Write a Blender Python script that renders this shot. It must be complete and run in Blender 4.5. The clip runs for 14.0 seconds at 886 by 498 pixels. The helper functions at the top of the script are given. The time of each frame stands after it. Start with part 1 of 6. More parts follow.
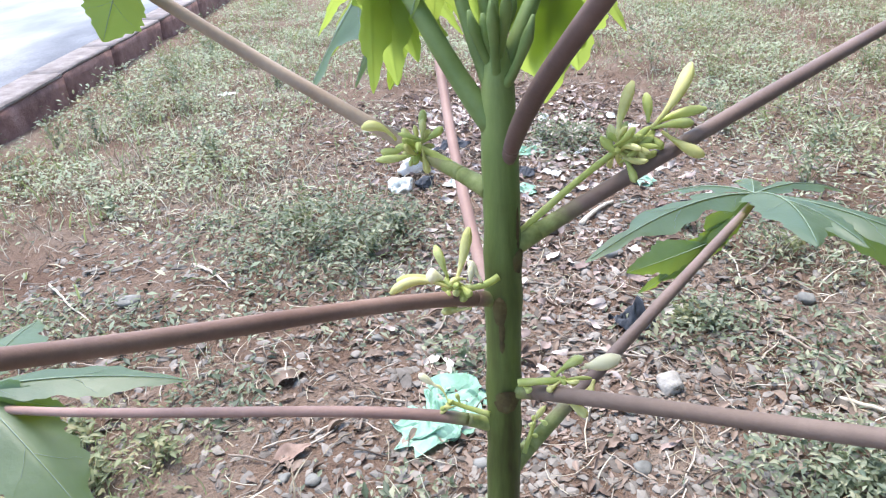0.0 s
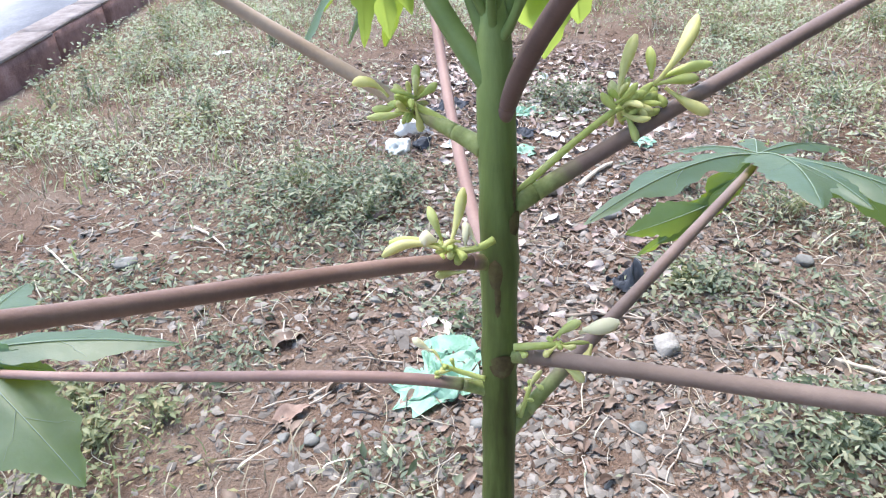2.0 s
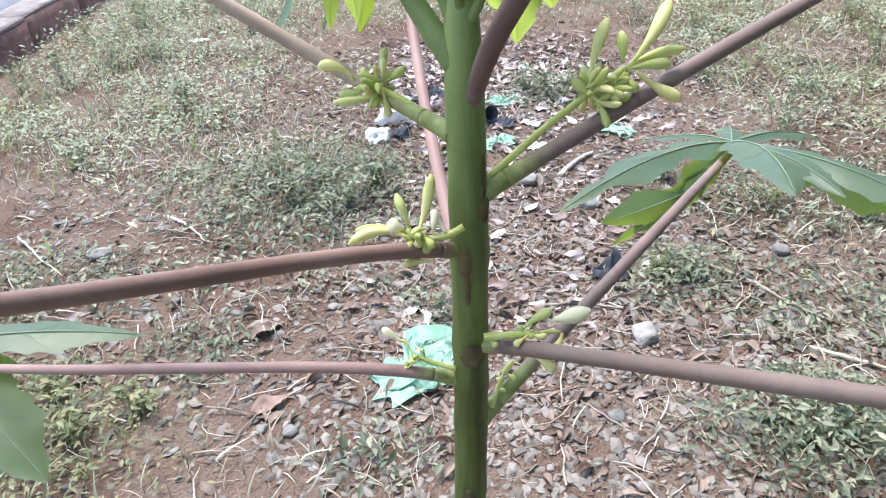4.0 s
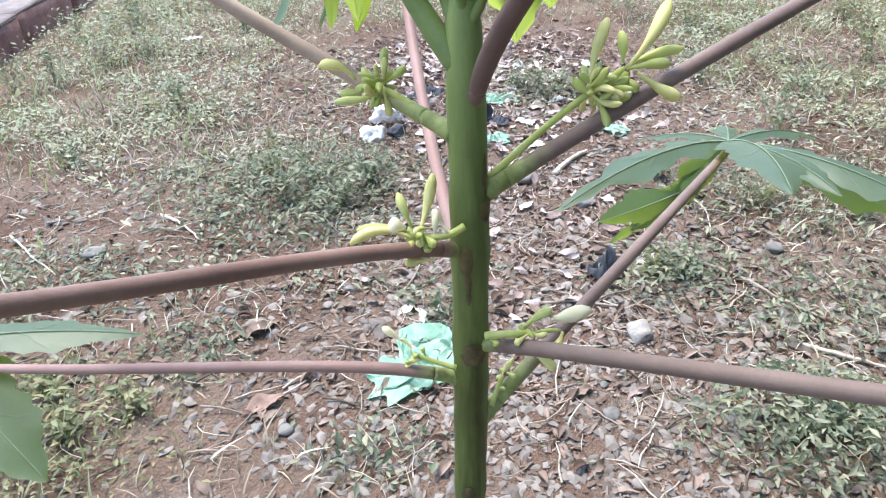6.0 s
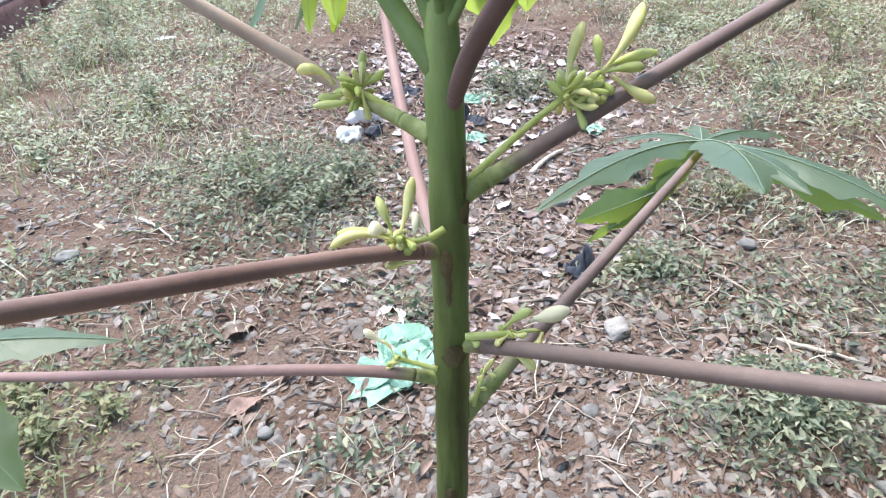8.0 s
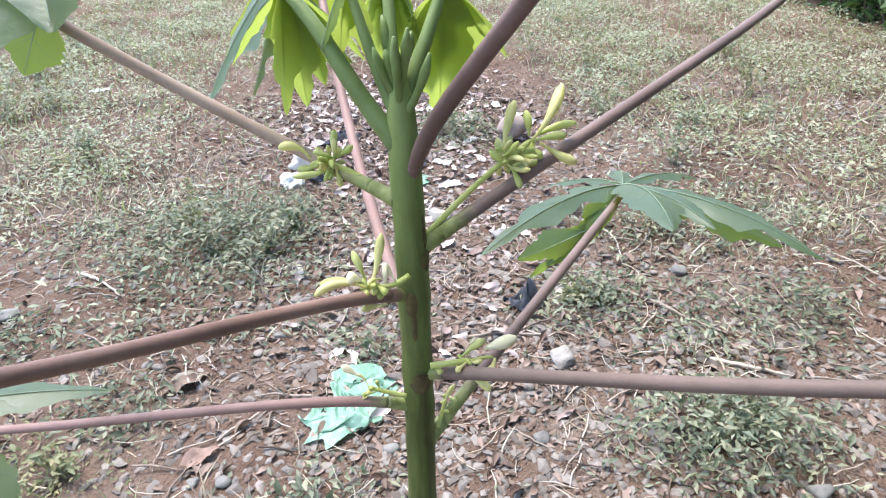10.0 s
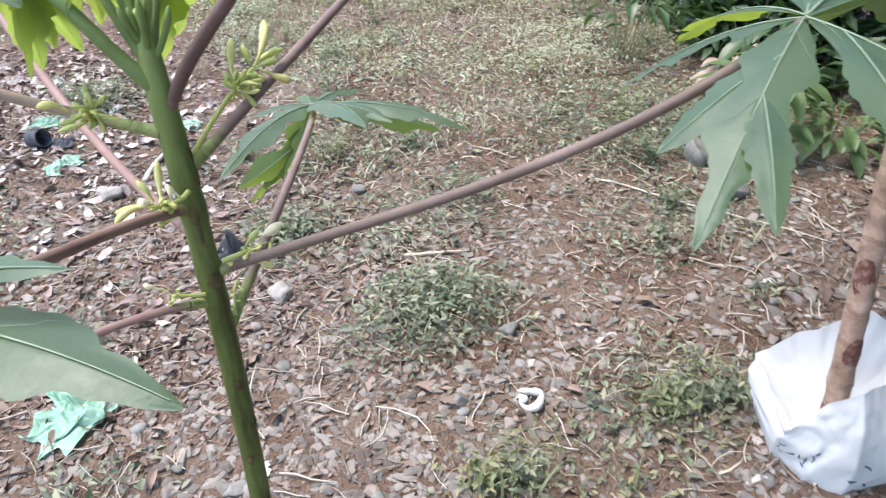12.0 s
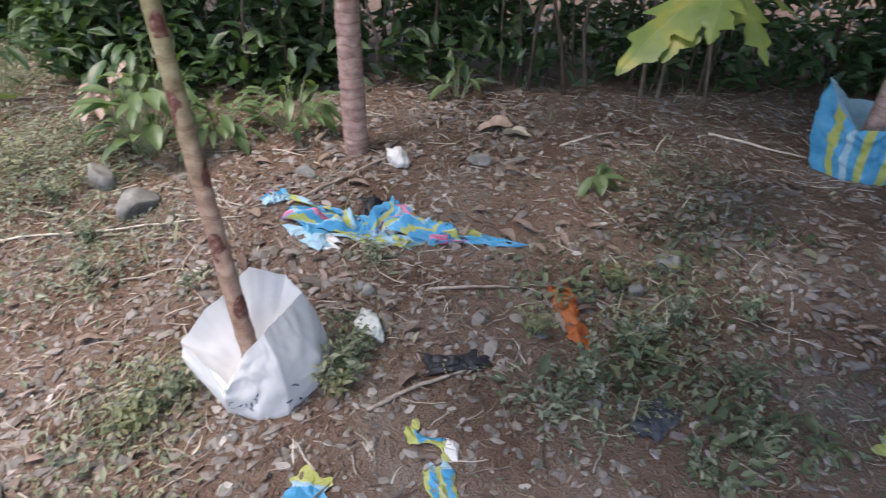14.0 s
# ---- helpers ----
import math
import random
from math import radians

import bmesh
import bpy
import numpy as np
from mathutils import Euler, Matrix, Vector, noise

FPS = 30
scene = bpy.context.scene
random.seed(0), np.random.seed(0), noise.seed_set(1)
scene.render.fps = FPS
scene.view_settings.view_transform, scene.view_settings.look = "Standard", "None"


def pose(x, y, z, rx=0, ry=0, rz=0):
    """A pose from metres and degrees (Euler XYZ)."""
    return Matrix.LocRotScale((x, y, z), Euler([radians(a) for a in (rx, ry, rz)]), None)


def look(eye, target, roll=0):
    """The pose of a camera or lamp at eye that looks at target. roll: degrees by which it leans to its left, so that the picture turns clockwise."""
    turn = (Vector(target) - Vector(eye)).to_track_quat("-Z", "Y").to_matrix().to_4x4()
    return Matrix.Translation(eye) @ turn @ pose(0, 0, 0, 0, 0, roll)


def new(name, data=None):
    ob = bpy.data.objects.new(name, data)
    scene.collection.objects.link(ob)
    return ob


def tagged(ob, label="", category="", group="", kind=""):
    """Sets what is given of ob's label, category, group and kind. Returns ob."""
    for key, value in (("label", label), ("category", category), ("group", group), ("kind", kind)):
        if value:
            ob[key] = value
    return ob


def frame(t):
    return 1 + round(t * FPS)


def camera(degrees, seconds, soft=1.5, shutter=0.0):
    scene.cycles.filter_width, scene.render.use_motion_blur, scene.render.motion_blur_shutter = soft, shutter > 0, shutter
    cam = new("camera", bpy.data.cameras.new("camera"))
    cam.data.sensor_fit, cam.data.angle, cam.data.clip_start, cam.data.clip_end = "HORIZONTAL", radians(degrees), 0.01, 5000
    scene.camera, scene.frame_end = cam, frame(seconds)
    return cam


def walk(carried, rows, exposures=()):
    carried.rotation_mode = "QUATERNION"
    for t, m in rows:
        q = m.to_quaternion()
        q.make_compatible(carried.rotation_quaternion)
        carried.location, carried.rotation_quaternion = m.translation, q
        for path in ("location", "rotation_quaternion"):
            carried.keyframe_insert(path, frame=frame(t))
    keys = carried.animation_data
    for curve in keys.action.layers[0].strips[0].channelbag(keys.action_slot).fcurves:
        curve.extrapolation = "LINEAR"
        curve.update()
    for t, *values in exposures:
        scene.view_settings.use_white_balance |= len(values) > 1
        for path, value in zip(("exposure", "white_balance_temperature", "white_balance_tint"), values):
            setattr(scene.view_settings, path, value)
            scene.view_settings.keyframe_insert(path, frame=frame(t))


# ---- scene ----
cam = camera(65.8, 14.0, soft=1.2, shutter=0.19)
PATH = [
    (0, (0.055, 0.085, 1.335), (0.001, 1.826, 0.354), -3.2),
    (0.5, (0.065, 0.082, 1.34), (0.052, 1.829, 0.366), -2.6),
    (1, (0.063, 0.086, 1.332), (0.03, 1.801, 0.303), -3.1),
    (1.5, (0.059, 0.093, 1.329), (0.028, 1.791, 0.273), -2.8),
    (2, (0.057, 0.095, 1.329), (0.003, 1.78, 0.252), -3.2),
    (2.5, (0.058, 0.1, 1.325), (0.015, 1.776, 0.235), -2.6),
    (3, (0.064, 0.101, 1.324), (0.042, 1.774, 0.229), -2.6),
    (5.5, (0.061, 0.099, 1.324), (0.071, 1.763, 0.214), -2.1),
    (6, (0.06, 0.1, 1.325), (0.075, 1.765, 0.217), -2.1),
    (6.5, (0.062, 0.099, 1.327), (0.095, 1.767, 0.224), -1.9),
    (7, (0.059, 0.1, 1.326), (0.104, 1.765, 0.218), -1.8),
    (7.5, (0.06, 0.103, 1.325), (0.122, 1.762, 0.21), -1.7),
    (9.8, (0.046, 0.05, 1.364), (0.264, 1.751, 0.333), -1.1),
    (10, (0.044, 0.045, 1.368), (0.293, 1.747, 0.348), -1.2),
    (10.5, (0.033, 0.028, 1.374), (0.356, 1.719, 0.357), -1.0),
    (11, (0.011, 0.009, 1.382), (0.509, 1.644, 0.344), 0.2),
    (11.5, (-0.033, -0.025, 1.377), (0.777, 1.426, 0.265), 2.2),
    (12, (-0.059, -0.069, 1.403), (0.981, 1.196, 0.254), 0.6),
    (12.5, (-0.044, -0.132, 1.429), (1.145, 0.935, 0.226), 0.4),
    (13, (-0.041, -0.252, 1.471), (1.342, 0.582, 0.29), 0.7),
    (13.5, (-0.049, -0.364, 1.495), (1.51, 0.166, 0.36), 0.8),
    (14, (-0.017, -0.449, 1.519), (1.636, -0.301, 0.403), 1.9),
]
EXPOSURES = [(0, 2.20, 6650, 10), (7.7, 2.18, 6650, 10.5), (10, 2.20, 6750, 12), (11.5, 2.11, 6800, 12), (12.5, 2.00, 6850, 12.5), (13.2, 1.90, 6950, 12.5), (13.6, 1.84, 7000, 14), (14, 1.77, 7150, 18)]
walk(cam, [(t, look(eye, target, roll)) for t, eye, target, roll in PATH], EXPOSURES)

# ---- light ----
world = bpy.data.worlds.new("world")
scene.world = world
world.use_nodes = True
wn = world.node_tree
sky = wn.nodes.new("ShaderNodeTexSky")
sky.sky_type, sky.sun_disc = "NISHITA", False
sky.sun_elevation, sky.sun_rotation = radians(68), radians(321)
sky.dust_density, sky.ozone_density, sky.air_density = 1.0, 1.5, 1.0
wn.nodes["Background"].inputs["Strength"].default_value = 0.12
wn.links.new(sky.outputs[0], wn.nodes["Background"].inputs["Color"])
sun = new("sun", bpy.data.lights.new("sun", "SUN"))
sun.data.energy, sun.data.angle, sun.data.color = 1.4, radians(32), (1.0, 0.97, 0.93)
sun.matrix_world = look((-1.6, 2.0, 6.5), (0, 0, 0))


# ---- materials ----
def ramp(nt, fac, stops):
    node = nt.nodes.new("ShaderNodeValToRGB")
    el = node.color_ramp.elements
    while len(el) < len(stops):
        el.new(0.5)
    for e, (at, c) in zip(el, stops):
        e.position, e.color = at, (*c, 1)
    nt.links.new(fac, node.inputs[0])
    return node.outputs[0]


def noise_node(nt, scale, detail=4.0, rough=0.55, coords=None):
    node = nt.nodes.new("ShaderNodeTexNoise")
    node.inputs["Scale"].default_value = scale
    node.inputs["Detail"].default_value = detail
    node.inputs["Roughness"].default_value = rough
    if coords is not None:
        nt.links.new(coords, node.inputs["Vector"])
    return node.outputs["Fac"]


def math_node(nt, op, a, b):
    node = nt.nodes.new("ShaderNodeMath")
    node.operation = op
    for k, v in enumerate((a, b)):
        if isinstance(v, (int, float)):
            node.inputs[k].default_value = v
        else:
            nt.links.new(v, node.inputs[k])
    return node.outputs[0]


def mix_color(nt, fac, a, b, mode="MIX"):
    node = nt.nodes.new("ShaderNodeMix")
    node.data_type, node.blend_type = "RGBA", mode
    for k, v in ((0, fac), (6, a), (7, b)):
        if isinstance(v, tuple):
            node.inputs[k].default_value = (*v, 1)
        elif isinstance(v, (int, float)):
            node.inputs[k].default_value = v
        else:
            nt.links.new(v, node.inputs[k])
    return node.outputs[2]


def surface(name, stops, scale=30.0, fine=180.0, rough=0.7, bump=0.3, depth=0.002, island=0.0, tints=None, through_colour=None, through_part=0.4, spec=0.3, metal=0.0, stretch=(1, 1, 1)):
    """A two-scale procedural surface: stops colour it by a coarse noise, a fine noise mottles it and gives relief; island varies loose pieces."""
    m = bpy.data.materials.new(name)
    m.use_nodes = True
    nt = m.node_tree
    bsdf = nt.nodes["Principled BSDF"]
    geo = nt.nodes.new("ShaderNodeNewGeometry")
    mp = nt.nodes.new("ShaderNodeMapping")
    mp.inputs["Scale"].default_value = stretch
    nt.links.new(geo.outputs["Position"], mp.inputs["Vector"])
    pos = mp.outputs[0]
    coarse, grain = noise_node(nt, scale, 3, 0.6, pos), noise_node(nt, fine, 4, 0.65, pos)
    fac = math_node(nt, "ADD", math_node(nt, "MULTIPLY", coarse, 0.75), math_node(nt, "MULTIPLY", grain, 0.25))
    if island:
        shift = math_node(nt, "MULTIPLY", math_node(nt, "SUBTRACT", geo.outputs["Random Per Island"], 0.5), island)
        fac = math_node(nt, "ADD", fac, shift)
    colour = ramp(nt, fac, stops)
    if tints:
        colour = mix_color(nt, 0.75, colour, ramp(nt, geo.outputs["Random Per Island"], tints), "MULTIPLY")
    nt.links.new(colour, bsdf.inputs["Base Color"])
    rr = math_node(nt, "ADD", math_node(nt, "MULTIPLY", grain, 0.3), rough - 0.15)
    nt.links.new(rr, bsdf.inputs["Roughness"])
    bsdf.inputs["Specular IOR Level"].default_value = spec
    bsdf.inputs["Metallic"].default_value = metal
    if bump:
        bp = nt.nodes.new("ShaderNodeBump")
        bp.inputs["Strength"].default_value, bp.inputs["Distance"].default_value = bump, depth
        nt.links.new(grain, bp.inputs["Height"])
        nt.links.new(bp.outputs[0], bsdf.inputs["Normal"])
    if through_colour:
        tr = nt.nodes.new("ShaderNodeBsdfTranslucent")
        tr.inputs["Color"].default_value = (*through_colour, 1)
        mx = nt.nodes.new("ShaderNodeMixShader")
        mx.inputs[0].default_value = through_part
        nt.links.new(bsdf.outputs[0], mx.inputs[1])
        nt.links.new(tr.outputs[0], mx.inputs[2])
        nt.links.new(mx.outputs[0], nt.nodes["Material Output"].inputs["Surface"])
    return m



def bark(name, low, high, span, step, rings_part=0.5, scale=20, rough=0.8, stretch=(1, 1, 1.2)):
    """Bark that changes from low to high colours up the trunk, with dark rings of old leaf scars."""
    m = surface(name, low, scale, 170, rough, 0.35, 0.0012, spec=0.25, stretch=stretch)
    nt = m.node_tree
    bsdf = nt.nodes["Principled BSDF"]
    geo = nt.nodes.new("ShaderNodeNewGeometry")
    split = nt.nodes.new("ShaderNodeSeparateXYZ")
    nt.links.new(geo.outputs["Position"], split.inputs[0])
    z = split.outputs[2]
    first = bsdf.inputs["Base Color"].links[0].from_socket
    mp = nt.nodes.new("ShaderNodeMapping")
    mp.inputs["Scale"].default_value = stretch
    nt.links.new(geo.outputs["Position"], mp.inputs["Vector"])
    fac = math_node(nt, "ADD", math_node(nt, "MULTIPLY", noise_node(nt, 20, 3, 0.6, mp.outputs[0]), 0.75), math_node(nt, "MULTIPLY", noise_node(nt, 170, 4, 0.65, mp.outputs[0]), 0.25))
    rise = nt.nodes.new("ShaderNodeMapRange")
    rise.inputs[1].default_value, rise.inputs[2].default_value = span
    nt.links.new(math_node(nt, "ADD", z, math_node(nt, "MULTIPLY", noise_node(nt, 7, 2, 0.5, geo.outputs["Position"]), 0.3)), rise.inputs[0])
    colour = mix_color(nt, rise.outputs[0], first, ramp(nt, fac, high))
    wob = math_node(nt, "ADD", z, math_node(nt, "MULTIPLY", noise_node(nt, 18, 2, 0.5, geo.outputs["Position"]), 0.05))
    wave = math_node(nt, "SINE", math_node(nt, "MULTIPLY", wob, 2 * math.pi / step), 0)
    ring = ramp(nt, wave, [(0.0, (1, 1, 1)), (0.8, (1.0, 0.98, 0.95)), (0.93, (0.45, 0.38, 0.33)), (1.0, (0.6, 0.5, 0.45))])
    nt.links.new(mix_color(nt, rings_part, colour, ring, "MULTIPLY"), bsdf.inputs["Base Color"])
    return m


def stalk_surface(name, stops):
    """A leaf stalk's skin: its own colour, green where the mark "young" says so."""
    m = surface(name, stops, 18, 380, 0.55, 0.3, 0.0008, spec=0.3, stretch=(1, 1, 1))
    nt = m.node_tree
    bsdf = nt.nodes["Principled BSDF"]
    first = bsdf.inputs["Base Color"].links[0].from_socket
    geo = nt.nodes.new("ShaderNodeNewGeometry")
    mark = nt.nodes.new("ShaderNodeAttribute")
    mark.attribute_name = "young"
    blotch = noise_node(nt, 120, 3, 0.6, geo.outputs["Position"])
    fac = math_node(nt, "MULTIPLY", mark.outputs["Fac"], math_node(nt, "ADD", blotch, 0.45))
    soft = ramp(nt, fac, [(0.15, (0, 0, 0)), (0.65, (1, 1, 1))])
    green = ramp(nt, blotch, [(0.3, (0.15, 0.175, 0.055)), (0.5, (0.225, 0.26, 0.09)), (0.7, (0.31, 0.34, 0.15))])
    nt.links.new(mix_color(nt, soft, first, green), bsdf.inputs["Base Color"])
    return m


SOIL = surface("soil", [(0.26, (0.115, 0.069, 0.050)), (0.40, (0.195, 0.126, 0.093)), (0.52, (0.257, 0.179, 0.136)), (0.62, (0.293, 0.224, 0.178)), (0.76, (0.362, 0.307, 0.26))], 2.4, 95, 0.95, 1.0, 0.03, spec=0.1)
PEBBLE = surface("pebble", [(0.12, (0.115, 0.102, 0.092)), (0.45, (0.195, 0.176, 0.160)), (0.9, (0.315, 0.292, 0.268))], 25, 220, 0.85, 0.5, 0.002, island=0.7, tints=[(0, (1, 0.92, 0.85)), (0.4, (0.95, 0.95, 0.95)), (0.7, (1, 0.96, 0.9)), (1, (0.88, 0.83, 0.82))], spec=0.2)
PALE_CHIP = surface("pale_chip", [(0.2, (0.22, 0.19, 0.17)), (0.5, (0.34, 0.305, 0.275)), (0.85, (0.47, 0.435, 0.40))], 25, 220, 0.85, 0.5, 0.002, island=0.5, spec=0.25)
ROCK = surface("rock", [(0.3, (0.11, 0.108, 0.10)), (0.5, (0.20, 0.195, 0.18)), (0.7, (0.31, 0.30, 0.28))], 14, 120, 0.85, 0.5, 0.003)
WHITE_STONE = surface("white_stone", [(0.3, (0.22, 0.20, 0.18)), (0.6, (0.38, 0.355, 0.325))], 25, 120, 0.9, 0.8, 0.006)
DRY_LEAF = surface("dry_leaf", [(0.05, (0.085, 0.062, 0.050)), (0.35, (0.165, 0.124, 0.102)), (0.65, (0.25, 0.198, 0.166)), (0.97, (0.345, 0.292, 0.252))], 25, 160, 0.75, 0.5, 0.0015, island=0.8, tints=[(0, (1, 0.86, 0.79)), (0.35, (0.96, 0.92, 0.9)), (0.7, (1, 0.93, 0.86)), (1, (0.94, 0.8, 0.78))], spec=0.2)
HEAP_LEAF = surface("heap_leaf", [(0.1, (0.16, 0.11, 0.095)), (0.4, (0.36, 0.275, 0.25)), (0.65, (0.51, 0.42, 0.385)), (0.95, (0.68, 0.60, 0.555))], 25, 160, 0.7, 0.4, 0.0015, island=0.85, spec=0.25)
TAN_LEAF = surface("tan_leaf", [(0.3, (0.30, 0.205, 0.15)), (0.55, (0.42, 0.31, 0.235)), (0.75, (0.50, 0.40, 0.32))], 40, 200, 0.65, 0.3, 0.001)
DEAD_LEAF = surface("dead_leaf", [(0.3, (0.20, 0.13, 0.10)), (0.55, (0.30, 0.205, 0.165)), (0.75, (0.38, 0.28, 0.235))], 40, 200, 0.7, 0.3, 0.001)
TWIG = surface("twig", [(0.2, (0.10, 0.075, 0.06)), (0.5, (0.27, 0.215, 0.175)), (0.8, (0.52, 0.45, 0.38))], 30, 300, 0.8, 0.5, 0.001, island=0.8, spec=0.2)
PALE_TWIG = surface("pale_twig", [(0.3, (0.42, 0.36, 0.29)), (0.6, (0.62, 0.55, 0.46))], 30, 250, 0.8, 0.4, 0.001)
WEED = surface("weed", [(0.10, (0.055, 0.073, 0.050)), (0.45, (0.155, 0.185, 0.132)), (0.9, (0.35, 0.378, 0.30))], 6, 120, 0.5, 0.2, 0.001, island=0.8, tints=[(0, (0.9, 1, 0.96)), (0.4, (1, 1, 0.9)), (0.7, (1, 0.95, 0.8)), (1, (1, 0.84, 0.66))], through_colour=(0.25, 0.33, 0.13), through_part=0.26, spec=0.5)
# Built like WEED with darker, duller stops; only for the right-hand patches.
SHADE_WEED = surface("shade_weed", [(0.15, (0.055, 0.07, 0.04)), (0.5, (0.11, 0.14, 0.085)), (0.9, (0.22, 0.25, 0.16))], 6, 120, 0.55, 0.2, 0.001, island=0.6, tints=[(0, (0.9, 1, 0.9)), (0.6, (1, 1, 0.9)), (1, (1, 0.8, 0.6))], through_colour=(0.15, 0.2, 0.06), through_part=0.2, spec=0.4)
YELLOW_WEED = surface("yellow_weed", [(0.15, (0.10, 0.115, 0.062)), (0.5, (0.21, 0.228, 0.135)), (0.9, (0.38, 0.385, 0.25))], 6, 120, 0.55, 0.2, 0.001, island=0.5, tints=[(0, (0.9, 1, 0.9)), (0.6, (1, 1, 0.9)), (1, (1, 0.78, 0.6))], through_colour=(0.28, 0.32, 0.11), through_part=0.28)
GRASS = surface("grass", [(0.15, (0.17, 0.21, 0.10)), (0.5, (0.33, 0.365, 0.22)), (0.9, (0.52, 0.535, 0.37))], 1.5, 90, 0.6, 0.1, 0.001, island=0.5, through_colour=(0.32, 0.39, 0.14), through_part=0.35)
FIELD_WEED = surface("field_weed", [(0.12, (0.23, 0.265, 0.19)), (0.5, (0.41, 0.445, 0.335)), (0.9, (0.58, 0.60, 0.49))], 3, 90, 0.7, 0.1, 0.001, island=0.45, tints=[(0, (0.92, 1, 0.95)), (0.4, (0.96, 1, 0.96)), (0.75, (1, 0.98, 0.9)), (1, (1, 0.92, 0.8))], through_colour=(0.38, 0.44, 0.22), through_part=0.3, spec=0.2)
STRAW = surface("straw", [(0.2, (0.28, 0.22, 0.15)), (0.5, (0.48, 0.415, 0.31)), (0.85, (0.66, 0.605, 0.49))], 5, 90, 0.7, 0.1, 0.001, island=0.7)
STEM = bark("green_stem", [(0.30, (0.05, 0.046, 0.018)), (0.44, (0.072, 0.088, 0.025)), (0.56, (0.105, 0.135, 0.038)), (0.7, (0.17, 0.18, 0.07))], [(0.30, (0.11, 0.15, 0.045)), (0.46, (0.17, 0.235, 0.075)), (0.6, (0.235, 0.305, 0.105)), (0.75, (0.31, 0.38, 0.15))], (1.21, 1.44), 0.05, 0.08, 60, 0.45, (1.6, 1.6, 0.16))
STEM_TOP = surface("young_green_stem", [(0.30, (0.125, 0.18, 0.06)), (0.5, (0.175, 0.25, 0.085)), (0.7, (0.23, 0.31, 0.12))], 30, 260, 0.5, 0.2, 0.0006, through_colour=(0.3, 0.5, 0.06), through_part=0.12, spec=0.4)
SCAR = surface("leaf_scar", [(0.3, (0.055, 0.038, 0.02)), (0.5, (0.10, 0.075, 0.034)), (0.72, (0.15, 0.15, 0.06))], 90, 500, 0.85, 0.5, 0.0008)
TRUNK_SCAR = surface("trunk_scar", [(0.3, (0.085, 0.030, 0.024)), (0.5, (0.15, 0.062, 0.048)), (0.75, (0.34, 0.25, 0.20))], 60, 300, 0.85, 0.6, 0.0015)
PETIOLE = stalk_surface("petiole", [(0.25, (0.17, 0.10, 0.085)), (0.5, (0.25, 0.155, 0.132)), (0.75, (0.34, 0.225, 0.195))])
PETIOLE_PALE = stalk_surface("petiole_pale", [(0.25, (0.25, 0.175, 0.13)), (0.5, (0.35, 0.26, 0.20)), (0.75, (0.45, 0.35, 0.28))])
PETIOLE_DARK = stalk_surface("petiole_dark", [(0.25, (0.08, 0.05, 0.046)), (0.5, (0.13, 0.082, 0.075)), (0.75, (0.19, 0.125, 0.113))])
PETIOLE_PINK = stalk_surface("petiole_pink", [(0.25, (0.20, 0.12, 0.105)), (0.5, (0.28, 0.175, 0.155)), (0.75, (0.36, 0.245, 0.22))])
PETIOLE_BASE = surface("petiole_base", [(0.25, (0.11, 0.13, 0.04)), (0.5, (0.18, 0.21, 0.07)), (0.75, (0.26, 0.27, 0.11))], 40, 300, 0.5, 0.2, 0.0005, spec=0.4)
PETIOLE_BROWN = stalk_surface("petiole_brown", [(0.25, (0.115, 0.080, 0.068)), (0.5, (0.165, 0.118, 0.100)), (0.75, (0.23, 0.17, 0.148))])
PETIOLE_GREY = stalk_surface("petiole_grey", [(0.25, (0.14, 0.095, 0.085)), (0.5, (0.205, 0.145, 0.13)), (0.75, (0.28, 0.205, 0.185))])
LEAF = surface("papaya_leaf", [(0.25, (0.045, 0.088, 0.060)), (0.5, (0.072, 0.128, 0.092)), (0.75, (0.105, 0.17, 0.13))], 14, 200, 0.46, 0.35, 0.0012, through_colour=(0.42, 0.56, 0.05), through_part=0.34, spec=0.6)
YOUNG_LEAF = surface("young_papaya_leaf", [(0.25, (0.13, 0.21, 0.055)), (0.5, (0.19, 0.275, 0.085)), (0.75, (0.25, 0.335, 0.12))], 16, 200, 0.55, 0.2, 0.0008, through_colour=(0.42, 0.53, 0.10), through_part=0.52, spec=0.25)
YELLOW_LEAF = surface("yellowing_papaya_leaf", [(0.3, (0.075, 0.135, 0.04)), (0.52, (0.13, 0.185, 0.05)), (0.72, (0.34, 0.30, 0.06))], 9, 160, 0.5, 0.2, 0.0006, through_colour=(0.28, 0.38, 0.05), through_part=0.28, spec=0.5)
VEIN = surface("leaf_vein", [(0.3, (0.18, 0.25, 0.17)), (0.7, (0.27, 0.34, 0.24))], 60, 300, 0.5, 0.1, 0.0003)
BUD = surface("flower_bud", [(0.25, (0.35, 0.42, 0.11)), (0.5, (0.52, 0.58, 0.20)), (0.75, (0.68, 0.70, 0.36))], 45, 300, 0.55, 0.3, 0.0006, island=0.4, through_colour=(0.6, 0.66, 0.18), through_part=0.28, spec=0.3)
PALE_BUD = surface("pale_flower_bud", [(0.25, (0.58, 0.57, 0.20)), (0.5, (0.73, 0.71, 0.32)), (0.75, (0.82, 0.79, 0.46))], 45, 300, 0.5, 0.15, 0.0004, through_colour=(0.72, 0.70, 0.27), through_part=0.25, spec=0.4)
CREAM = surface("cream_flower", [(0.3, (0.78, 0.73, 0.48)), (0.7, (0.88, 0.85, 0.68))], 50, 300, 0.55, 0.15, 0.0004, through_colour=(0.85, 0.80, 0.55), through_part=0.25)
